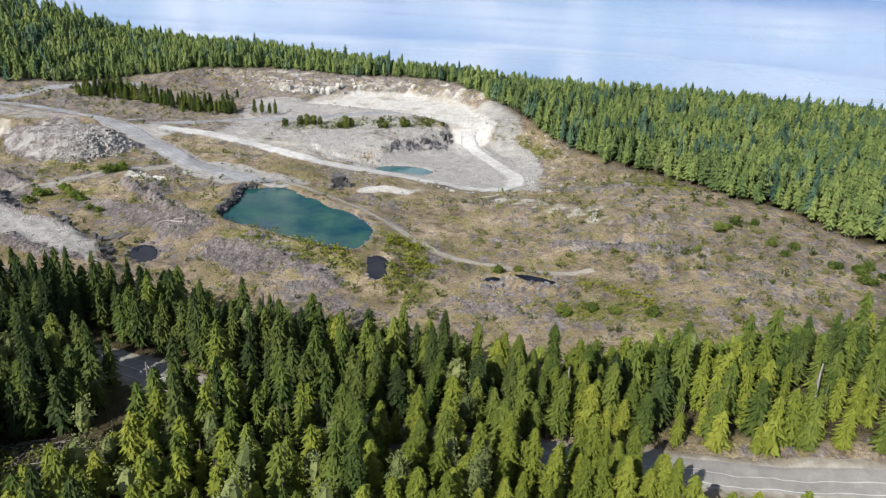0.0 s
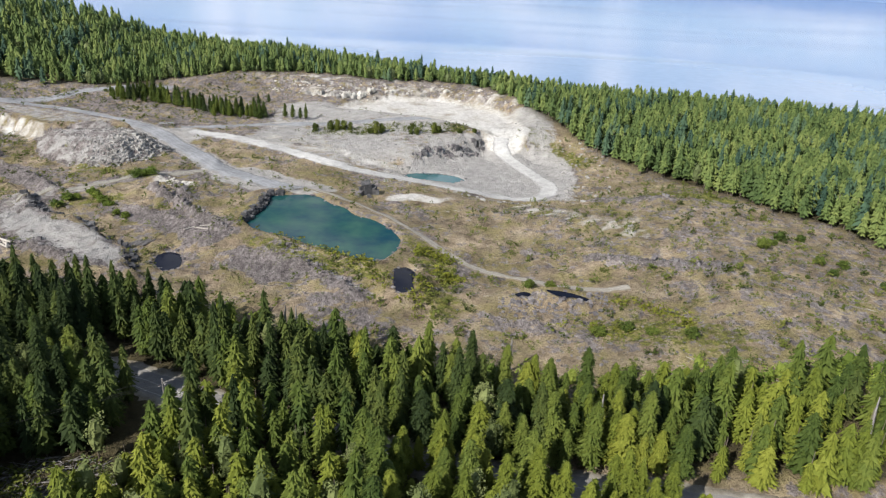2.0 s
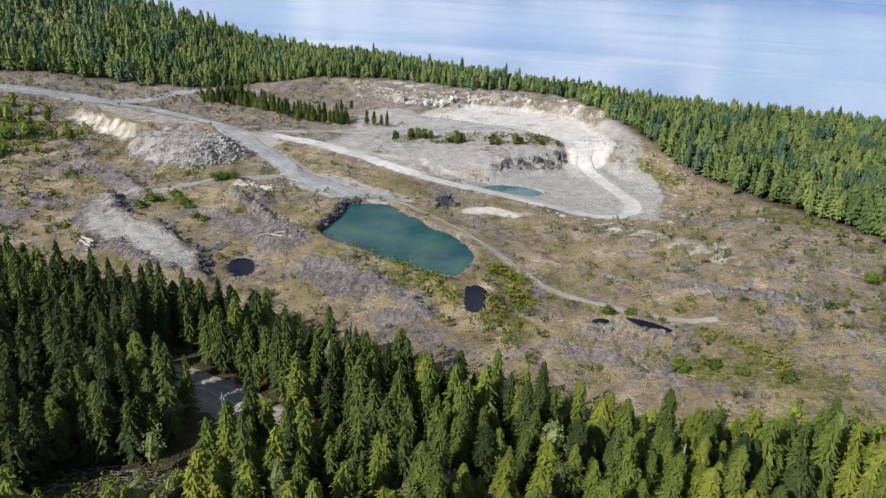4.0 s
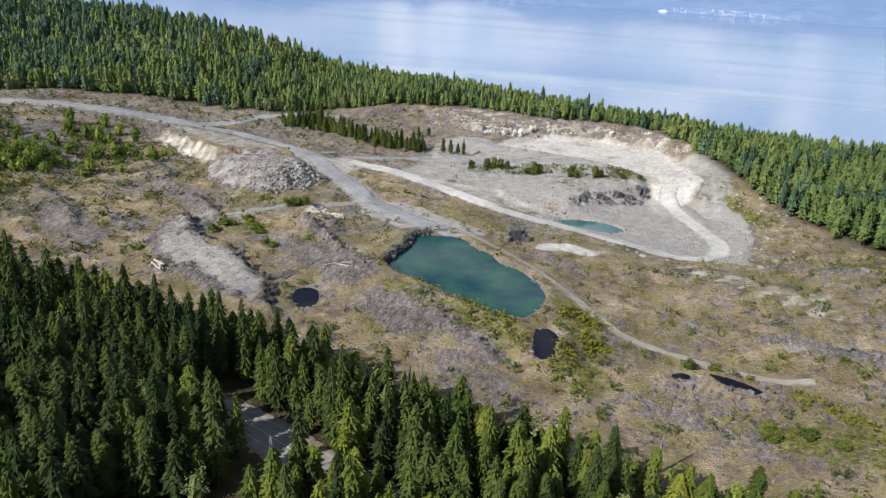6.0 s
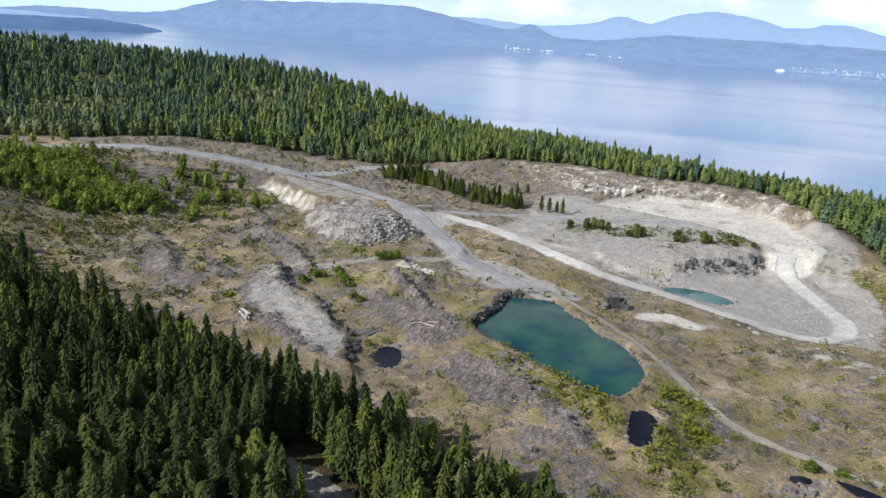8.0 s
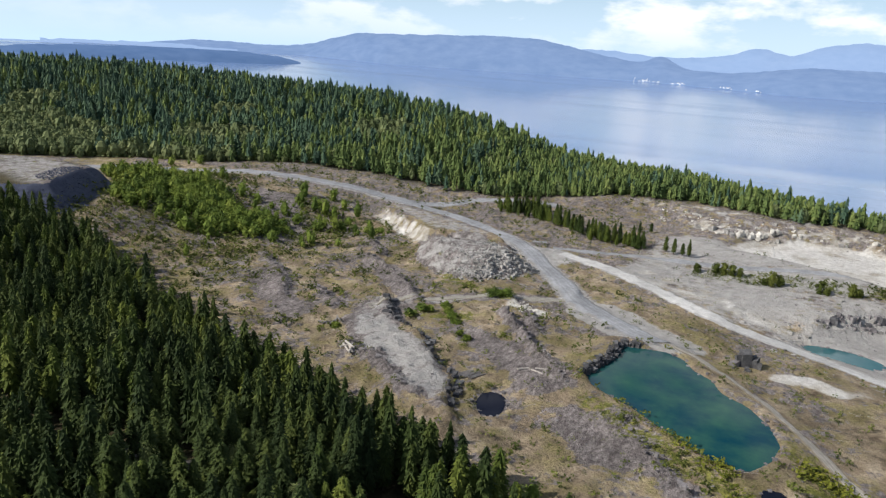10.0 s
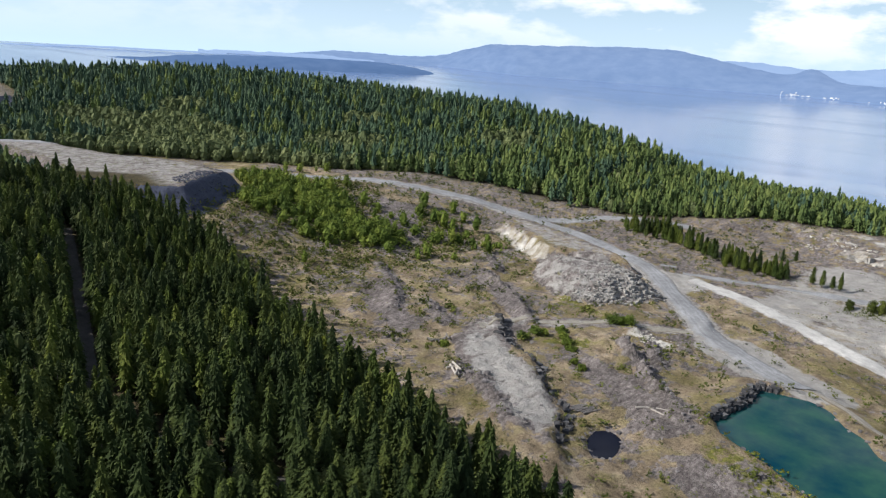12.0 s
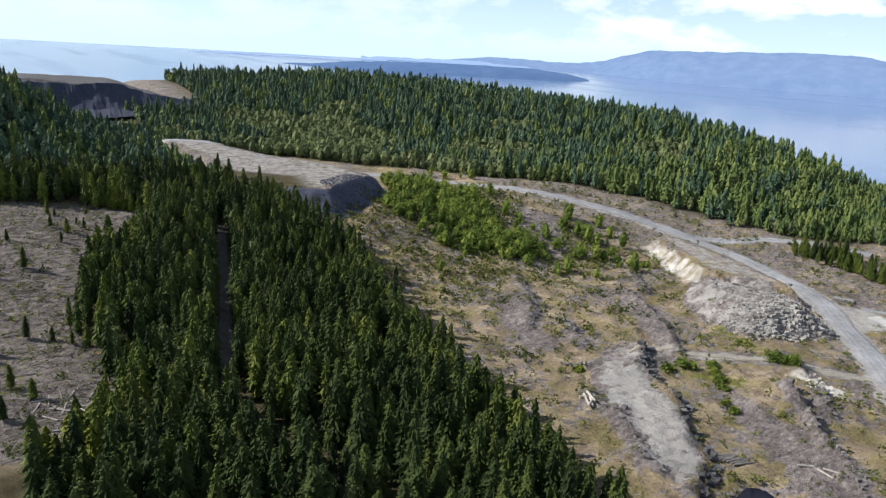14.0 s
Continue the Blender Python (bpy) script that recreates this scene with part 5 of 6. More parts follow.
size = 0.14 + 0.34 * rng.rand(len(px_)) ** 2 + 0.5 * ss(-158, -138, px_) * rng.rand(len(px_))
ok = rng.rand(len(px_)) < 0.15 + 0.8 * ss(-165, -142, px_)
scatter("rubble_heap", BLOCKS, [(a, b, c - 0.1, s, rng.uniform(0, 6.3), rng.randint(9), 1.1) for a, b, c, s in zip(px_[ok], py_[ok], height(px_[ok], py_[ok]), size[ok])], M_ROCK, "heap of broken grey blasted rock beside the haul road", "rubble")
lx, ly = [], []
for line, tall in LEDGES:
    for p in curve_points(line, 0.9):
        for _ in range(2):
            lx.append(p.x + rng.normal(0.5, 0.9))
            ly.append(p.y + rng.normal(0.6, 0.9))
lx, ly = np.array(lx), np.array(ly)
scatter("ledge_blocks", BLOCKS, [(a, b, c, 0.15 + 0.6 * rng.rand() ** 2.5, rng.uniform(0, 6.3), rng.randint(9), 0.9) for a, b, c in zip(lx, ly, height(lx, ly))], M_SHALE, "dark broken shale blocks along low ledges", "rubble")
ex, ey = [], []
for p in curve_points(SLAB_EDGE, 0.7):
    for _ in range(3):
        ex.append(p.x + rng.normal(1.0, 0.8))
        ey.append(p.y + rng.normal(0.8, 0.8))
ex, ey = np.array(ex), np.array(ey)
# dark colour holds the shade of the slab's sunless edge
scatter("slab_edge_blocks", BLOCKS, [(a, b, c - 0.1, 0.25 + 0.9 * rng.rand() ** 2, rng.uniform(0, 6.3), rng.randint(9), 1.0) for a, b, c in zip(ex, ey, height(ex, ey))], M_DARKROCK, "broken rock along the edge of the grey slab, shade painted dark", "rubble")
qx, qy = [], []
for p in curve_points([(-77, 211), (-75.5, 221), (-75, 230), (-76, 238), (-72, 242)], 0.6):
    for _ in range(2):
        qx.append(p.x + rng.normal(1.6, 0.5))
        qy.append(p.y + rng.normal(-0.6, 0.5))
qx, qy = np.array(qx), np.array(qy)
# wall blocks coloured dark for the shade on their sunless face
scatter("lake_cliff_blocks", BLOCKS, [(a, b, max(c, 0.0) * 0.5 + 0.3, rng.uniform(0.4, 0.9), rng.uniform(0, 6.3), rng.randint(9), 1.4) for a, b, c in zip(qx, qy, height(qx, qy))], M_DARKROCK, "jointed rock wall at the lake's edge, shade painted dark", "rubble")
kx, ky = [], []
for p in curve_points([(-30, 313), (-18, 323), (-10, 330), (0, 340)], 0.7):
    kx.append(p.x + rng.normal(0, 1.2))
    ky.append(p.y + rng.normal(0, 1.6))
kx, ky = np.array(kx), np.array(ky)
scatter("pit_face_blocks", BLOCKS, [(a, b, c, rng.uniform(0.3, 1.0), rng.uniform(0, 6.3), rng.randint(9), 1.2) for a, b, c in zip(kx, ky, height(kx, ky))], M_SHALE, "jointed grey rock blocks on the pit face", "rubble")
kx, ky = candidates(-120, 18, 396, 446, 1.7)
gap = ky - np.interp(kx, WALL_X, WALL_Y)
ok = (gap > -3) & (gap < 14) & (rng.rand(len(kx)) < 0.42)
kx, ky = kx[ok], ky[ok]
scatter("quarry_face_blocks", BLOCKS, [(a, b, c - 0.3, 0.25 + 0.75 * rng.rand() ** 3, rng.uniform(0, 6.3), rng.randint(9), 1.0) for a, b, c in zip(kx, ky, height(kx, ky))], M_LIME, "broken pale limestone on the quarry face", "rubble")
kx, ky = candidates(-70, 60, 255, 352, 2.1)
rim_ = inside(kx, ky, PIT)
ok = (rim_ < 3) & (rim_ > -16) & (away(kx, ky, ROAD_PIT) > 5) & (inside(kx, ky, SPOIL) < -2) & (rng.rand(len(kx)) < 0.45)
kx, ky = kx[ok], ky[ok]
scatter("pit_wall_stones", BLOCKS, [(a, b, c - 0.1, 0.15 + 0.75 * rng.rand() ** 3, rng.uniform(0, 6.3), rng.randint(9), 0.8) for a, b, c in zip(kx, ky, height(kx, ky))], M_ROCK, "grey stones fallen from the pit walls", "rubble")
kx, ky = [], []
for shore, gap_ in ((LAKE, 0.8), (POND, 0.7), (POND_EAST, 0.7), (POOL, 1.2)):
    for p in curve_points(shore + shore[:1], gap_):
        kx.append(p.x + rng.normal(0, 0.7))
        ky.append(p.y + rng.normal(0, 0.7))
kx, ky = np.array(kx), np.array(ky)
scatter("shore_stones", BLOCKS, [(a, b, c, 0.15 + 0.5 * rng.rand() ** 2.5, rng.uniform(0, 6.3), rng.randint(9), 0.7) for a, b, c in zip(kx, ky, height(kx, ky))], M_SHALE, "grey stones along the water's edge", "rubble")
kx, ky = rng.uniform(2, 30, 260), rng.normal(171, 3.2, 260)
wet = np.maximum.reduce([inside(kx, ky, w) for w in (POND_SHADE_TRACK, POND_SHADE_DITCH)]) > -0.4
kx, ky = kx[~wet], ky[~wet]
scatter("bank_rubble", BLOCKS, [(a, b, c, 0.15 + 0.55 * rng.rand() ** 2.5, rng.uniform(0, 6.3), rng.randint(9), 0.8) for a, b, c in zip(kx, ky, height(kx, ky))], M_SHALE, "broken dark rock tipped below the dirt track", "rubble")
wx, wy = rng.normal(-111, 3.4, 170), rng.normal(252, 2.4, 170)
scatter("pale_stones", ROCKS, [(a, b, c, rng.uniform(0.15, 0.6), rng.uniform(0, 6.3), rng.randint(9), 0.8) for a, b, c in zip(wx, wy, height(wx, wy))], M_LIME, "patch of pale broken stones in the grass", "rubble")
kx, ky = candidates(-340, -280, 164, 236, 1.0)
ok = ((inside(kx, ky, DUMP) < 1.5) & (inside(kx, ky, DUMP) > -11)) | (away(kx, ky, [(-303, 203), (-312, 215)]) < 9)
kx, ky = kx[ok], ky[ok]
# blocks take the same painted shade colour as the dump face
scatter("dump_blocks", BLOCKS, [(a, b, c, rng.uniform(0.15, 0.5), rng.uniform(0, 6.3), rng.randint(9), 0.6) for a, b, c in zip(kx, ky, height(kx, ky))], M_WASTE_SHADE, "coarse waste rock on the face of the dump", "rubble")


def waste_dump():
    """The tipped face of waste rock at the flat pad's end, shade painted blue-black."""
    xs, ys = np.meshgrid(np.arange(-350, -276, 1.1), np.arange(162, 236, 1.1))
    zs = height(xs, ys) + 0.35
    keep_ = (inside(xs, ys, DUMP) > -13) & (inside(xs, ys, DUMP) < 1.5) & (away(xs, ys, [(-297, 192), (-306, 206), (-318, 224)]) + 3 * wobble(xs, ys, 9, 95, 3) < 15)
    quads = grid_faces(xs.shape[1], xs.shape[0])
    quads = quads[keep_.ravel()[quads].all(1)]
    ob = mesh_object("waste_dump", np.stack([xs.ravel(), ys.ravel(), zs.ravel()], 1), quads, M_WASTE_SHADE, smooth=True)
    return tagged(ob, "tipped face of waste rock, shade painted blue-black", "rock dump", kind="structure")


waste_dump()


def cut_face():
    """The far quarry's worked face, shade painted in, a spoil apron at its foot."""
    pts = curve_points([(-646, 232), (-645, 215), (-653, 160), (-668, 90), (-690, 5)], 2.5)
    verts = []
    for i, p in enumerate(pts):
        full = 0.3 + 0.7 * float(ss(236, 165, p.y)) + 0.1 * noise.noise((p.x * 0.03, p.y * 0.03, 5))
        q = (pts[min(i + 1, len(pts) - 1)] - pts[max(i - 1, 0)]).normalized()
        inn = Vector((q.y, -q.x, 0))
        if inn.x > 0:
            inn = -inn
        foot = float(height(p.x, p.y))
        for f, z in ((-26, foot - 1), (-14, foot + 5), (-9, foot + 10), (-4, foot + 17), (0, foot + 24), (3, 41), (7, 43), (40, 45), (90, 42)):
            z = foot - 1 + (z - foot + 1) * full
            w = 3.0 * noise.noise((p.x * 0.05, p.y * 0.05, z * 0.08)) + 1.6 * noise.noise((p.x * 0.2, p.y * 0.2, z * 0.2))
            s = p + inn * (f + w)
            verts.append((s.x, s.y, z + (1.2 * noise.noise(s * 0.2) if f < 3 else 2.6 * noise.noise(s * 0.025))))
    rows = np.array(verts).reshape(len(pts), 9, 3)
    top = mesh_object("quarry_brow", rows[:, 5:].reshape(-1, 3), grid_faces(4, len(pts)), M_DARKROCK, smooth=False)
    tagged(top, "grey stripped rock above the far quarry face", "ground", kind="structure")
    ob = mesh_object("quarry_face", rows[:, :6].reshape(-1, 3), grid_faces(6, len(pts)), M_WASTE_SHADE, smooth=False)
    return tagged(ob, "worked rock face of a far quarry, shade painted dark", "rock face", kind="structure")


cut_face()


def boulder(spot, size, seed, material, label, tall=1.0, turn=0.0):
    v, f = joined([(block_model(seed + k)[0] * (1 - 0.25 * k) * size * 0.8 * np.array((1, 1, tall)) + np.array((0.7 * k * size * math.cos(seed * k), 0.7 * k * size * math.sin(seed * k), -0.1 * k * size)), block_model(seed + k)[1]) for k in range(3)])
    ob = mesh_object("boulder", v, f, material)
    ob.matrix_basis = pose(spot[0], spot[1], float(height(*spot)) + 0.25 * size * tall, 4, -6, turn)
    return tagged(ob, label, "boulder", group="boulders on the quarry ground")


# dark material paints the boulders' shadowed sides all round
boulder((-42.6, 253.0), 2.2, 41, M_DARKROCK, "tall split boulder near the lake, shade in its dark colour", 2.8, 30)
boulder((-40.0, 254.2), 1.7, 42, M_DARKROCK, "blocky boulder near the lake, shade in its dark colour", 2.2, 80)
boulder((-44.6, 250.8), 1.5, 52, M_SHALE, "grey jointed boulder near the lake", 1.2, 65)
boulder((-41.5, 250.0), 1.2, 43, M_DARKROCK, "small boulder near the lake, shade in its dark colour", 0.9, 10)
boulder((-119.5, 259.0), 1.0, 44, M_ROCK, "grey boulder beside a green shrub", 0.8, 50)
# added dark blocks paint the shaded clefts of the pit face
for spot, s, sd in (((-26, 316.5), 1.5, 45), ((-16, 325.5), 1.2, 46), ((-12, 329), 1.5, 47), ((-3, 339), 1.5, 48), ((-1, 341.5), 1.2, 50), ((-7, 334), 1.0, 51)):
    boulder(spot, s, sd, M_DARKROCK, "jointed block on the pit face, dark for a shaded cleft", 1.5, sd * 20)


for x_, y_, s_, sd in ((-96, 404, 1.6, 61), (-88, 403, 1.9, 62), (-82, 402, 1.7, 63), (-79, 400, 1.4, 64), (-60, 412, 1.3, 65), (-34, 424, 1.4, 66)):
    boulder((x_, y_), s_, sd, M_ROCK, "weathered outcrop block on the quarry face", 1.1, sd * 33)


def outcrop(spot, size, seed, label):
    """A broken knob of rock: faceted lumps grown together."""
    rr = random.Random(seed)
    lumps = []
    for k in range(9):
        v, f = rock_model(seed * 10 + k, rr.uniform(0.7, 1.3))
        q = size * rr.uniform(0.35, 0.75)
        lumps.append((v * q * np.array((1, 0.8, 1.2)) + np.array((rr.uniform(-1, 1) * size, rr.uniform(-0.5, 0.5) * size, rr.uniform(-0.2, 0.45) * size)), f))
    ob = mesh_object("rock_outcrop", *joined(lumps), M_LIME)
    ob.matrix_basis = pose(spot[0], spot[1], float(height(*spot)), 0, 0, 35)
    return tagged(ob, label, "rock outcrop", group="limestone outcrops of the quarry face")


for x_, y_, s_, sd in ((-75, 404, 2.6, 81), (-71, 408, 3.2, 82), (-67, 411, 2.8, 83), (-62, 414, 2.0, 84), (-53, 419, 1.8, 85), (-20, 427, 1.6, 86)):
    outcrop((x_, y_), s_, sd, "pale limestone outcrop standing out of the quarry face")


def shrub(spot, r, h, seed, material, label):
    root = new("shrub")
    root.matrix_basis = pose(spot[0], spot[1], float(height(*spot)) - 0.1, 0, 0, seed * 37)
    rr = random.Random(seed)
    stems = joined([tube([(0, 0, 0), (math.cos(a) * r * 0.25, math.sin(a) * r * 0.25, h * 0.4), (math.cos(a) * r * 0.5, math.sin(a) * r * 0.5, h * 0.8)], [0.05, 0.035, 0.012], 4) for a in [rr.uniform(0, 6.3) for _ in range(5)]])
    mesh_object("stems", *stems, M_BARK, root)
    solo(mesh_object("foliage", *leafy_crown(seed, h, r, 44, 12, 0.34, 0.08), material, root))
    return tagged(root, label, "shrub", group="green shrubs in the clearing")


for i, (spot, r, h) in enumerate((((-126, 254.5), 2.5, 3.0), ((-121.5, 257), 2.3, 2.7), ((-123.5, 255.5), 1.8, 2.2), ((-138, 222), 1.8, 1.8), ((-137, 227), 2.0, 2.0), ((-135, 229), 1.4, 1.5), ((-132, 234), 1.7, 2.2),
        ((-129, 231), 1.6, 2.0), ((-126, 228.5), 1.8, 2.0), ((-123, 226), 1.5, 1.7), ((-113.5, 217), 1.4, 1.4), ((-117, 219), 1.1, 1.2), ((-149, 199.5), 1.4, 1.6))):
    shrub(spot, r, h, 60 + i, M_SAPLING, "rounded bright green shrub on mossy ground")
for i, (spot, r, h) in enumerate((((10, 180.5), 1.3, 1.9), ((15.5, 179.5), 1.4, 1.8), ((76, 199), 2.2, 2.6), ((84, 207), 2.0, 2.6), ((90, 207), 1.3, 1.6), ((88, 190), 1.4, 1.6), ((89, 184), 1.3, 1.4), ((94, 189), 1.6, 1.8), ((99, 176), 1.8, 1.5), ((104, 173), 2.2, 1.8), ((103, 167), 2.2, 1.8), ((108, 176), 2.0, 1.6), ((110, 170), 2.2, 1.7), ((80, 202), 1.2, 1.2), ((31, 158), 1.8, 1.6), ((36, 155), 1.5, 1.3), ((24, 156), 1.6, 1.7), ((44, 152), 1.7, 1.5))):
    shrub(spot, r, h, 90 + i, M_CEDAR, "rounded green bush on cut-over ground")


def tree_copy(kind, x, y, s, group=""):
    ob = copy_thing(masters[(kind, rng.randint(len(KINDS[kind])))], Matrix.Identity(4))
    ob.matrix_basis = pose(x, y, float(height(x, y)), 0, 0, rng.uniform(0, 360)) @ Matrix.Diagonal((s * rng.uniform(1.0, 1.3), s * rng.uniform(1.0, 1.3), s, 1))
    return ob


# the belt of conifers between the haul road and the upper quarry
for p in curve_points([(-195, 385), (-173, 381), (-146, 370), (-125, 364), (-108, 362)], 0.8):
    x_, y_ = p.x + rng.normal(0, 1.5), p.y + rng.normal(0, 2.6)
    tagged(tree_copy(0 if rng.rand() < 0.3 else 1, x_, y_, rng.uniform(0.36, 0.68)), "small dark conifer in a belt beside the haul road", group="conifers of the roadside belt")
for x_, y_, s in ((-173, 383, 0.92), (-98, 360, 0.5), (-94, 359, 0.55), (-90, 358, 0.45), (-87, 357, 0.5), (-118, 384, 0.42), (-113, 386, 0.4)):
    tagged(tree_copy(0, x_, y_, s), "small dark conifer on the upper quarry bench", group="conifers of the roadside belt")


def small_tree(x, y, r, h, seed):
    """A rounded young tree: short stem and a dense crown of leaves."""
    root = new("small_tree")
    root.matrix_basis = pose(x, y, float(height(x, y)) - 0.1, 0, 0, seed * 53)
    mesh_object("trunk", *tube([(0, 0, 0), (0.05, 0.03, h * 0.4), (0, 0, h * 0.8)], [0.11, 0.08, 0.03], 6), M_BARK, root, smooth=True)
    solo(mesh_object("crown", *leafy_crown(seed, h, r, 60, 12, 0.33, 0.06), M_BUSH, root))
    return tagged(root, "small bushy green tree on the upper quarry bench", "tree", group="small trees of the upper bench")


for i, (x_, y_, r_, h_) in enumerate(((-79, 341, 1.5, 3.4), (-72, 343, 1.6, 4.4), (-69, 344, 1.7, 5.0), (-66, 344, 1.6, 4.4), (-63, 344, 1.2, 3.6), (-50, 338, 2.2, 5.8), (-47.5, 339, 1.7, 4.4), (-52.5, 338, 1.3, 3.0), (-33.5, 338, 1.5, 5.0), (-31, 338, 1.3, 3.0), (-23, 341, 1.6, 5.0), (-20.8, 341.5, 1.2, 3.4), (-11, 342, 1.1, 2.2), (-4, 345, 1.0, 1.8))):
    small_tree(x_, y_, r_, h_, 140 + i)

# thickets of young broadleaf trees
SAPS = [leafy_crown(51, 3.4, 1.7, 22, 6, 0.28, 0.04), leafy_crown(52, 2.8, 1.8, 22, 6, 0.28, 0.03), leafy_crown(53, 4.2, 1.8, 24, 6, 0.30, 0.06)]
GROVE = [leafy_crown(54, 5.8, 2.7, 34, 6, 0.46, 0.04), leafy_crown(55, 4.8, 2.9, 34, 6, 0.46, 0.04), leafy_crown(56, 7.0, 2.5, 34, 6, 0.46, 0.08)]
tx, ty = candidates(-372, -195, 196, 345, 2.1)
th_ = np.maximum.reduce([ss(32, 8, away(tx, ty, [(-345, 282), (-318, 270), (-290, 256)])), ss(30, 10, np.hypot(tx + 262, (ty - 240) * 1.3)), 0.35 * ss(40, 10, np.hypot(tx + 250, ty - 270)), 0.75 * ss(14, 3, away(tx, ty, [(-262, 300), (-232, 292), (-212, 297)])), 0.55 * ss(12, 3, away(tx, ty, [(-240, 252), (-214, 262)]))])
ok = (rng.rand(len(tx)) < th_ * (0.22 + 0.8 * wobble(tx, ty, 14, 91, 2))) & (away(tx, ty, ROAD_MAIN) > 8) & (inside(tx, ty, DUMP) < -12) & (ty > np.interp(tx, EDGE_X, EDGE_Y))
tx, ty = tx[ok], ty[ok]
scatter("thicket", SAPS, [(a, b, c - 0.1, 0.4 + 1.5 * rng.rand() ** 1.6, rng.uniform(0, 6.3), rng.randint(9), rng.uniform(0.8, 1.2)) for a, b, c in zip(tx, ty, height(tx, ty))], M_SAPLING, "bright green thicket of young alders in the clearing", "thicket")
ux, uy = candidates(-372, -225, 205, 345, 2.8)
core = np.maximum.reduce([0.8 * ss(19, 5, away(ux, uy, [(-350, 262), (-312, 258), (-274, 254)])), ss(17, 6, away(ux, uy, [(-276, 254), (-258, 250), (-246, 254)])), 0.8 * ss(18, 5, np.hypot(ux + 290, uy - 232)), 0.5 * ss(9, 2, away(ux, uy, [(-240, 276), (-226, 284)]))]) + 0.6 * wobble(ux, uy, 13, 93, 2)
ok = (core > 0.54) & (away(ux, uy, ROAD_MAIN) > 9) & (inside(ux, uy, DUMP) < -12) & (uy > np.interp(ux, EDGE_X, EDGE_Y) + 2)
ux, uy = ux[ok], uy[ok]
scatter("alder_grove", GROVE, [(a, b, c - 0.1, rng.uniform(0.6, 1.15), rng.uniform(0, 6.3), rng.randint(9), rng.uniform(0.8, 1.15)) for a, b, c in zip(ux, uy, height(ux, uy))], M_SAPLING, "rounded bright green alder grove in the clearing", "thicket")
hx, hy = [], []
for p in curve_points([(-560, 178), (-492, 212), (-432, 268), (-372, 318), (-328, 356)], 3.6):
    for _ in range(3):
        hx.append(p.x + rng.normal(0, 2.5))
        hy.append(p.y + rng.normal(0, 2.5))
hx, hy = np.array(hx), np.array(hy)
ok = away(hx, hy, ROAD_MAIN) > 8
hx, hy = hx[ok], hy[ok]
scatter("roadside_scrub", SAPS, [(a, b, c - 0.1, rng.uniform(0.6, 1.1), rng.uniform(0, 6.3), rng.randint(9), 0.9) for a, b, c in zip(hx, hy, height(hx, hy))], M_ALDER, "olive hedge of scrub along the haul road", "thicket")
gx_, gy_ = [], []
for i in range(300):
    x_ = rng.uniform(-215, 110)
    gx_.append(x_)
    gy_.append(np.interp(x_, EDGE_X, EDGE_Y) + rng.normal(2.5, 2.5))
gx_, gy_ = np.array(gx_), np.array(gy_)
scatter("edge_saplings", SAPS, [(a, b, c - 0.1, rng.uniform(0.5, 1.4), rng.uniform(0, 6.3), rng.randint(9), 1.0) for a, b, c in zip(gx_, gy_, height(gx_, gy_))], M_SAPLING, "young green saplings along the forest edge", "thicket")


# ---- timber, poles and far-off things ----
def log_mesh(length, r, seed, sides=8):
    """A peeled log lying along x, bent a little, with sawn ends."""
    rr = random.Random(seed)
    v, f = [], []
    for k in range(4):
        t = k / 3
        bx, by, br = (t - 0.5) * length, rr.uniform(-0.06, 0.06), r * (1.08 - 0.25 * t)
        for s in range(sides):
            a = math.tau * s / sides
            v.append((bx, by + math.cos(a) * br, math.sin(a) * br))
    for k in range(3):
        for s in range(sides):
            a, b = k * sides + s, k * sides + (s + 1) % sides
            f += [(a, b, b + sides), (a, b + sides, a + sides)]
    for k in (0, 3):
        v.append(((k / 3 - 0.5) * length, 0, 0))
        c = len(v) - 1
        f += [(c, k * sides + (s + 1) % sides, k * sides + s) if k == 0 else (c, k * sides + s, k * sides + (s + 1) % sides) for s in range(sides)]
    return np.array(v), np.array(f)


def log(spot, length, r, turn, seed, material, label, tilt=0.0, up=0.0, group="felled logs"):
    ob = mesh_object("log", *log_mesh(length, r, seed), material, smooth=False)
    ob.matrix_basis = pose(spot[0], spot[1], float(height(*spot)) + r + up, 0, tilt, turn)
    return tagged(ob, label, "log", group=group)


for i, (x_, y_, l_, a_, u_) in enumerate(((-133.6, 186.4, 6.0, -32, 0), (-132.6, 187.0, 5.6, -38, 0), (-133.2, 187.4, 5.0, -20, 0.55), (-131.8, 186.0, 4.6, -60, 0.4), (-134.6, 187.6, 4.0, 70, 0.2))):
    log((x_, y_), l_, 0.3, a_, i, M_GREYWOOD, "bleached peeled log in a loose stack", up=u_)
for i, (x_, y_, l_, a_) in enumerate(((-88, 208.6, 5.5, 12), (-86.5, 207.6, 5.0, -8), (-89.4, 206.6, 3.4, 50), (-85.4, 209, 3.0, 25))):
    log((x_, y_), l_, 0.2, a_, 10 + i, M_GREYWOOD, "bleached driftwood log lying on bare rock")
for i in range(9):
    log((-102.6 + 0.55 * i, 197.6 + 0.1 * i), 4.6 + 0.4 * (i % 3), 0.2, 72 + 4 * (i % 4), 20 + i, M_OLDWOOD, "grey weathered beam in a side-by-side row", group="row of old beams")
for i in range(7):
    log((-154 + 0.6 * i, 200 + 0.35 * i), 4.2 + 0.5 * (i % 3), 0.25, 30 + 19 * i, 30 + i, M_OLDWOOD, "grey weathered log in a tangled heap", up=0.12 * i, group="tangled log heap")
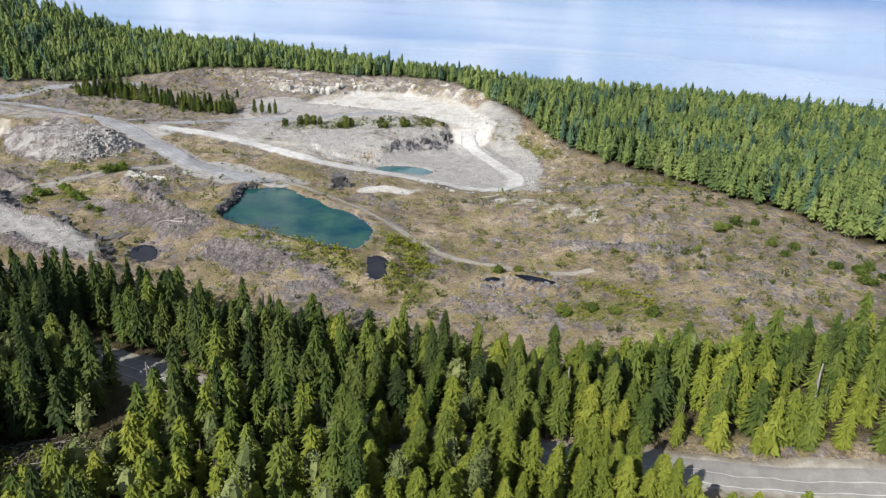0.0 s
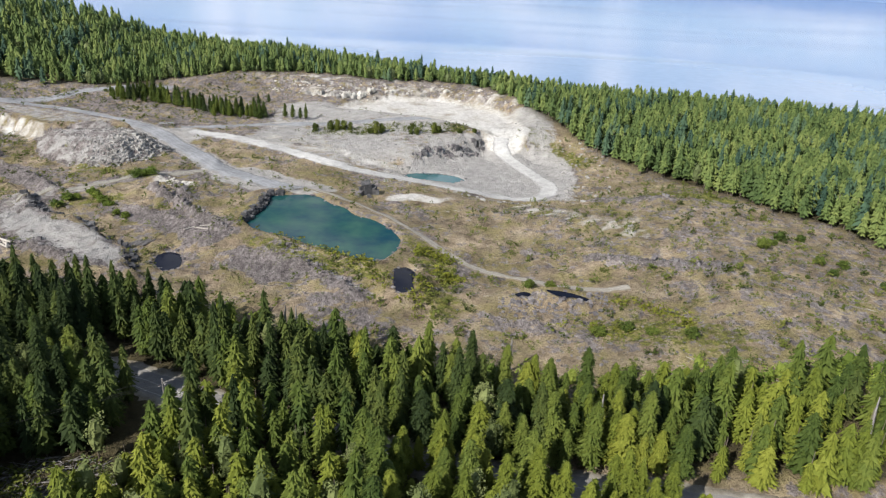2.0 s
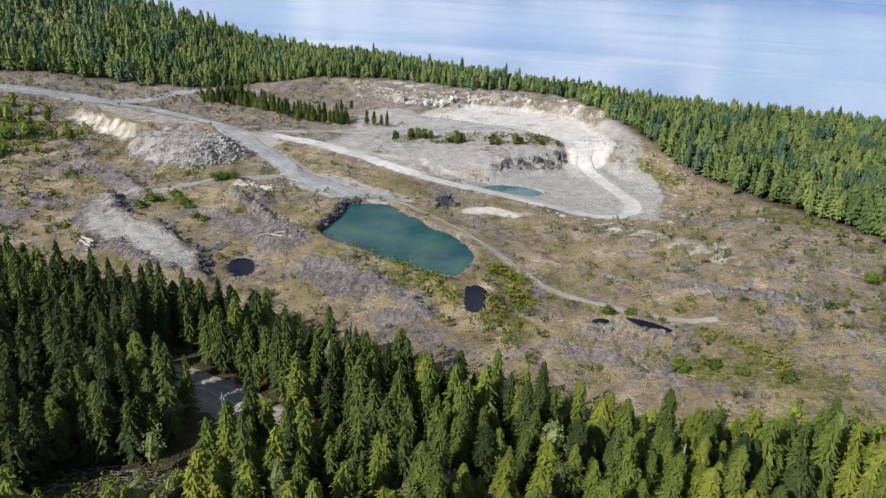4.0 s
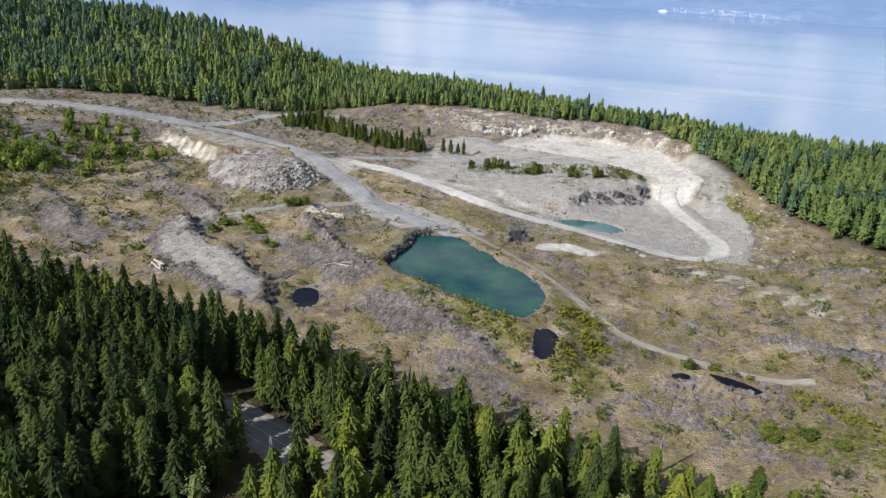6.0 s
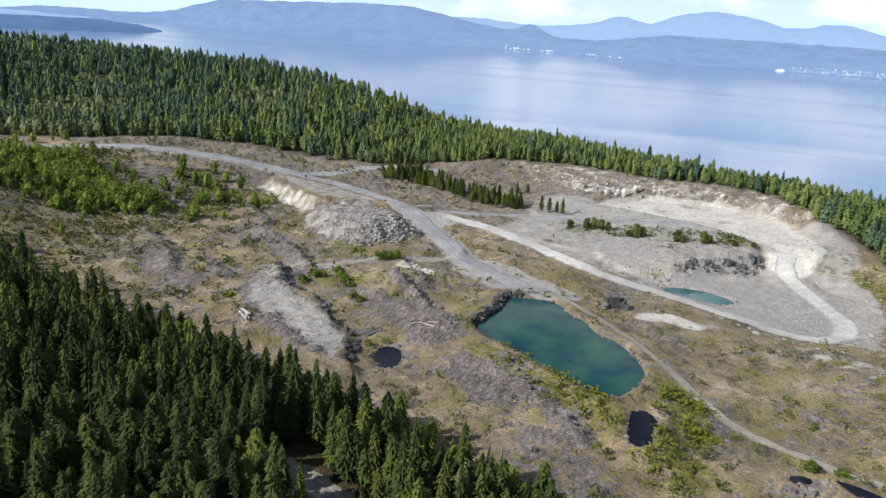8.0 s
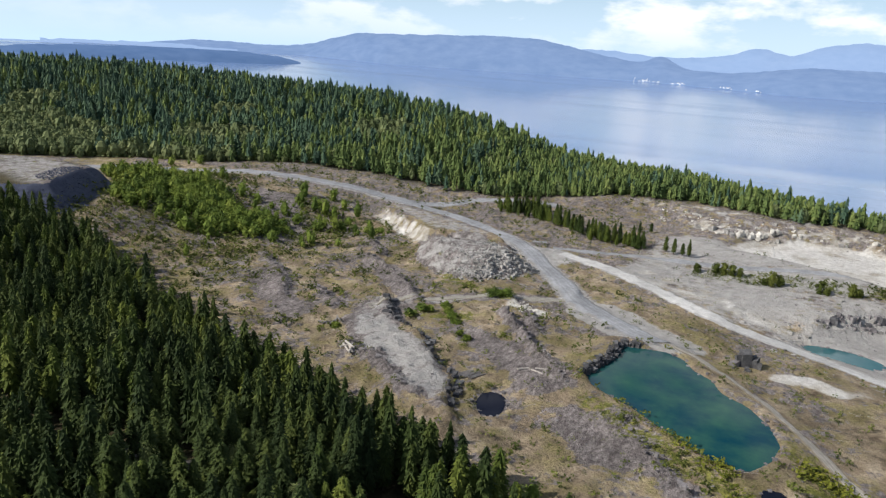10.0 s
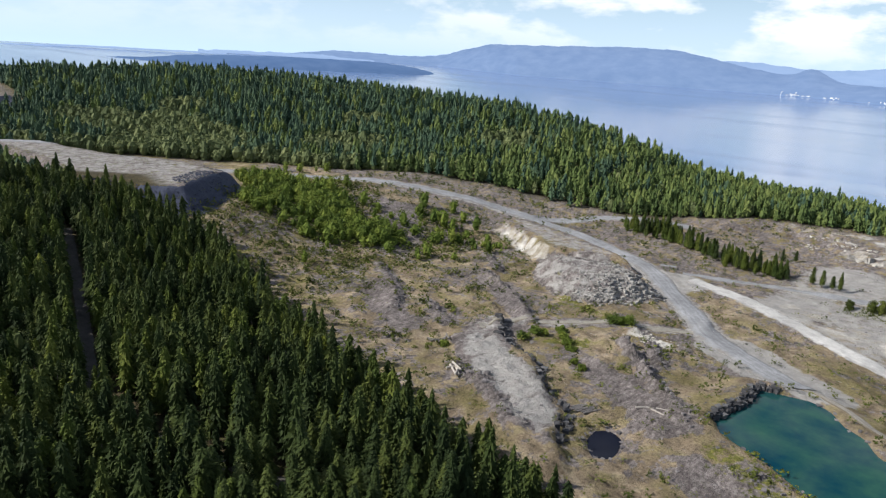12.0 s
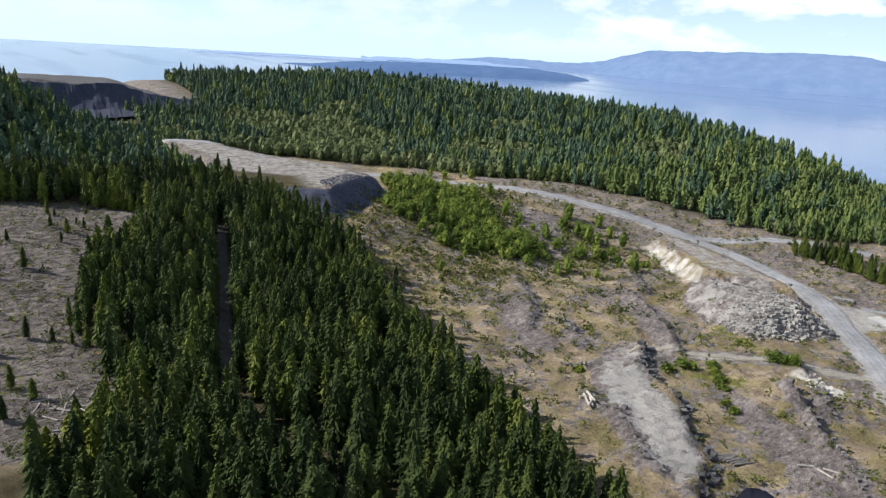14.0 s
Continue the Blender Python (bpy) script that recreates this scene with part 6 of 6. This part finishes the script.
for i in range(26):
    log((rng.uniform(-195, -172), rng.uniform(74, 90)), rng.uniform(3, 8), 0.16, rng.uniform(0, 180), 40 + i, M_GREYWOOD, "bleached trunk felled on cut-over ground", group="felled trunks on cut-over ground")
for i in range(10):
    log((rng.uniform(20, 110), rng.uniform(152, 236)), rng.uniform(2, 5), 0.11, rng.uniform(0, 180), 70 + i, M_OLDWOOD, "bleached trunk felled on bare ground", group="felled trunks on bare ground")


def dead_tree(spot, h, lean, turn, seed, label):
    root = new("dead_tree")
    root.matrix_basis = pose(spot[0], spot[1], float(height(*spot)), lean, 0, turn)
    mesh_object("trunk", *tube([(0, 0, -0.5), (0.05, 0, h * 0.4), (-0.05, 0.05, h * 0.75), (0, 0, h)], [0.36, 0.30, 0.22, 0.10], 8), M_OLDWOOD, root, smooth=True)
    rr = random.Random(seed)
    for i in range(6):
        a, z = rr.uniform(0, 6.3), h * rr.uniform(0.45, 0.95)
        mesh_object("branch", *tube([(0, 0, z), (math.cos(a) * 0.5, math.sin(a) * 0.5, z + 0.1), (math.cos(a) * 1.1, math.sin(a) * 1.1, z + 0.05)], [0.05, 0.035, 0.012], 4), M_OLDWOOD, root)
    return tagged(root, label, "dead tree", group="dead trees in the forest")


dead_tree((17.3, 114.5), 12.5, -3, 20, 1, "bare bleached dead trunk rising from the forest")
dead_tree((63, 114), 12.0, -14, -25, 2, "leaning bare dead trunk among green trees")
dead_tree((-46, 147), 9.5, 2, 60, 3, "pale bare snag at the forest edge")
dead_tree((-44, 149), 8.0, -4, 10, 4, "pale bare snag at the forest edge")
dead_tree((3, 141), 8.5, 3, 10, 5, "grey bare snag at the forest edge")


def utility_pole(spot, h, turn):
    root = new("utility_pole")
    z = float(height(*spot))
    root.matrix_basis = pose(spot[0], spot[1], z, 0, 0, turn)
    mesh_object("pole", *tube([(0, 0, -1), (0, 0, h * 0.5), (0, 0, h)], [0.17, 0.15, 0.12], 10), M_OLDWOOD, root, smooth=True)
    bm = bmesh.new()
    bmesh.ops.create_cube(bm, size=1, matrix=Matrix.Translation((0, 0.16, h - 0.7)) @ Matrix.Diagonal((2.4, 0.11, 0.13, 1)))
    bmesh.ops.bevel(bm, geom=bm.edges[:], offset=0.015, segments=1)
    me = bpy.data.meshes.new("crossarm")
    bm.to_mesh(me)
    bm.free()
    me.materials.append(M_OLDWOOD)
    arm = new("crossarm", me)
    arm.parent = root
    for dx in (-1.05, -0.4, 0.4, 1.05):
        mesh_object("insulator", *tube([(dx, 0.16, h - 0.64), (dx, 0.16, h - 0.52), (dx, 0.16, h - 0.44)], [0.03, 0.06, 0.035], 8), M_GLAZE, root, "glazed pale insulator")
    tagged(root, "weathered wooden utility pole beside the forest road", "utility pole", group="utility poles along the road")
    return Vector((spot[0], spot[1], z + h - 0.44)), turn


POLES = [utility_pole(s, 9.5, t) for s, t in (((-60.2, 116.4), -54), ((-178, 40), -54))]
for (a, ta), (b, tb) in ((POLES[0], POLES[1]),):
    for dx in (-1.05, 0.4, 1.05):
        pa = a + Vector((dx * math.cos(radians(ta)), dx * math.sin(radians(ta)), 0))
        pb = b + Vector((dx * math.cos(radians(tb)), dx * math.sin(radians(tb)), 0))
        cu = bpy.data.curves.new("power_line", "CURVE")
        cu.dimensions, cu.bevel_depth, cu.bevel_resolution = "3D", 0.022, 1
        sp = cu.splines.new("POLY")
        sp.points.add(12)
        for i in range(13):
            t = i / 12
            q = pa.lerp(pb, t)
            sp.points[i].co = (q.x, q.y, q.z - 1.1 * 4 * t * (1 - t), 1)
        cu.materials.append(M_WIRE)
        tagged(new("power_line", cu), "thin dark power line between wooden poles", "power line", group="power lines along the road")


def ramp_block(spot, turn):
    """A low timbered loading edge beside the haul road."""
    root = new("loading_ramp")
    root.matrix_basis = pose(spot[0], spot[1], float(height(*spot)), 0, 0, turn)
    bm = bmesh.new()
    bmesh.ops.create_cube(bm, size=1, matrix=Matrix.Translation((0, 1.0, 0.5)) @ Matrix.Diagonal((6.5, 2.6, 1.2, 1)))
    bmesh.ops.bevel(bm, geom=bm.edges[:], offset=0.12, segments=2)
    me = bpy.data.meshes.new("fill")
    bm.to_mesh(me)
    bm.free()
    me.materials.append(M_HAUL)
    ob = new("fill", me)
    ob.parent = root
    for k in range(3):
        v, f = log_mesh(7.0, 0.2, 200 + k)
        v = v + np.array((0, -0.45, 0.2 + 0.38 * k))
        mesh_object("timber", v, f, M_OLDWOOD, root, "dark old timber")
    return tagged(root, "low timbered loading ramp beside the haul road", "ramp")


ramp_block((-147, 334), 28)


def far_house(az, el, w, h, seed, group):
    shore = float(np.interp(az, [-10, 0, 8, 16.5, 24], [-1.72, -1.6, -1.58, -1.26, -1.16]))
    r = sea_radius(shore) + 13 * (el - shore) / 0.48 - 6
    x_, y_ = on_sea(az, r)
    z_ = EYE_Z + r * math.tan(radians(el))
    root = new("far_house")
    root.matrix_basis = pose(x_, y_, z_, 0, 0, az + random.Random(seed).uniform(-30, 30))
    bm = bmesh.new()
    bmesh.ops.create_cube(bm, size=1, matrix=Matrix.Translation((0, 0, h * 0.2)) @ Matrix.Diagonal((w, w * 0.7, h * 1.6, 1)))
    me = bpy.data.meshes.new("wall")
    bm.to_mesh(me)
    bm.free()
    me.materials.append(M_WHITE)
    wall = new("wall", me)
    wall.parent = root
    v = [(-w * 0.55, -w * 0.4, h), (w * 0.55, -w * 0.4, h), (w * 0.55, w * 0.4, h), (-w * 0.55, w * 0.4, h), (-w * 0.55, 0, h * 1.5), (w * 0.55, 0, h * 1.5)]
    mesh_object("roof", v, [(0, 1, 5), (0, 5, 4), (2, 3, 4), (2, 4, 5), (0, 4, 3), (1, 2, 5)], M_FARROOF, root, "grey roof")
    return tagged(root, "tiny pale house in a town across the strait", "house", group=group)


hr = random.Random(5)
for i in range(170):
    az_ = -1.6 - 8.6 * hr.random() ** 0.9
    far_house(az_, -1.58 - 0.011 * (-az_) + 0.36 * hr.random() ** 1.0, hr.uniform(1.5, 3.6), hr.uniform(0.8, 1.7), i, "houses of the town across the strait")
for i in range(26):
    az_ = hr.choice((hr.uniform(14.6, 19.2), hr.uniform(8.6, 13.5)))
    far_house(az_, float(np.interp(az_, [8, 16.5, 20], [-1.56, -1.25, -1.2])) + 0.02 + 0.12 * hr.random(), hr.uniform(4, 11), hr.uniform(1.6, 3.0), 300 + i, "sheds of the shore works across the strait")


def ferry(az, el):
    r = sea_radius(el)
    x_, y_ = on_sea(az, r)
    root = new("ferry")
    root.matrix_basis = pose(x_, y_, float(sea_level(np.array(r))), 0, 0, az)
    for nm, l, w, z0, z1, dx in (("hull", 34, 7, -0.5, 3.2, 0), ("deckhouse", 24, 6, 3.2, 6.2, -1), ("bridge", 8, 5, 6.2, 8.2, 5)):
        v = [(-l / 2 + dx, -w / 2, z0), (l / 2 + dx - 2, -w / 2, z0), (l / 2 + dx - 2, w / 2, z0), (-l / 2 + dx, w / 2, z0), (-l / 2 + dx, -w / 2, z1), (l / 2 + dx, -w / 2, z1), (l / 2 + dx, w / 2, z1), (-l / 2 + dx, w / 2, z1)]
        mesh_object(nm, v, [(0, 1, 5, 4), (1, 2, 6, 5), (2, 3, 7, 6), (3, 0, 4, 7), (4, 5, 6, 7)], M_WHITE, root)
    return tagged(root, "small white ferry crossing the strait", "ship")


ferry(-1.0, -1.62)


def chimney(az, el, h):
    r = sea_radius(-1.24) - 3
    x_, y_ = on_sea(az, r)
    root = new("works_chimney")
    root.matrix_basis = pose(x_, y_, EYE_Z + r * math.tan(radians(el)), 0, 0, 0)
    mesh_object("stack", *tube([(0, 0, -2), (0, 0, h)], [1.3, 0.9], 10), M_WHITE, root)
    v, f = leafy_crown(int(h * 7), 12, 4.0, 16, 10, 1.6, 0.0)
    v = v * np.array((0.55, 0.55, 1.0))
    v[:, 0] += 0.55 * v[:, 2]
    mesh_object("steam", v + np.array((0, 0, h)), f, M_WHITE, root, "white steam plume")
    return tagged(root, "pale works chimney with a steam plume", "chimney", group="chimneys of the shore works")


chimney(18.9, -1.22, 9)
chimney(18.0, -1.22, 7)
chimney(15.3, -1.26, 7)
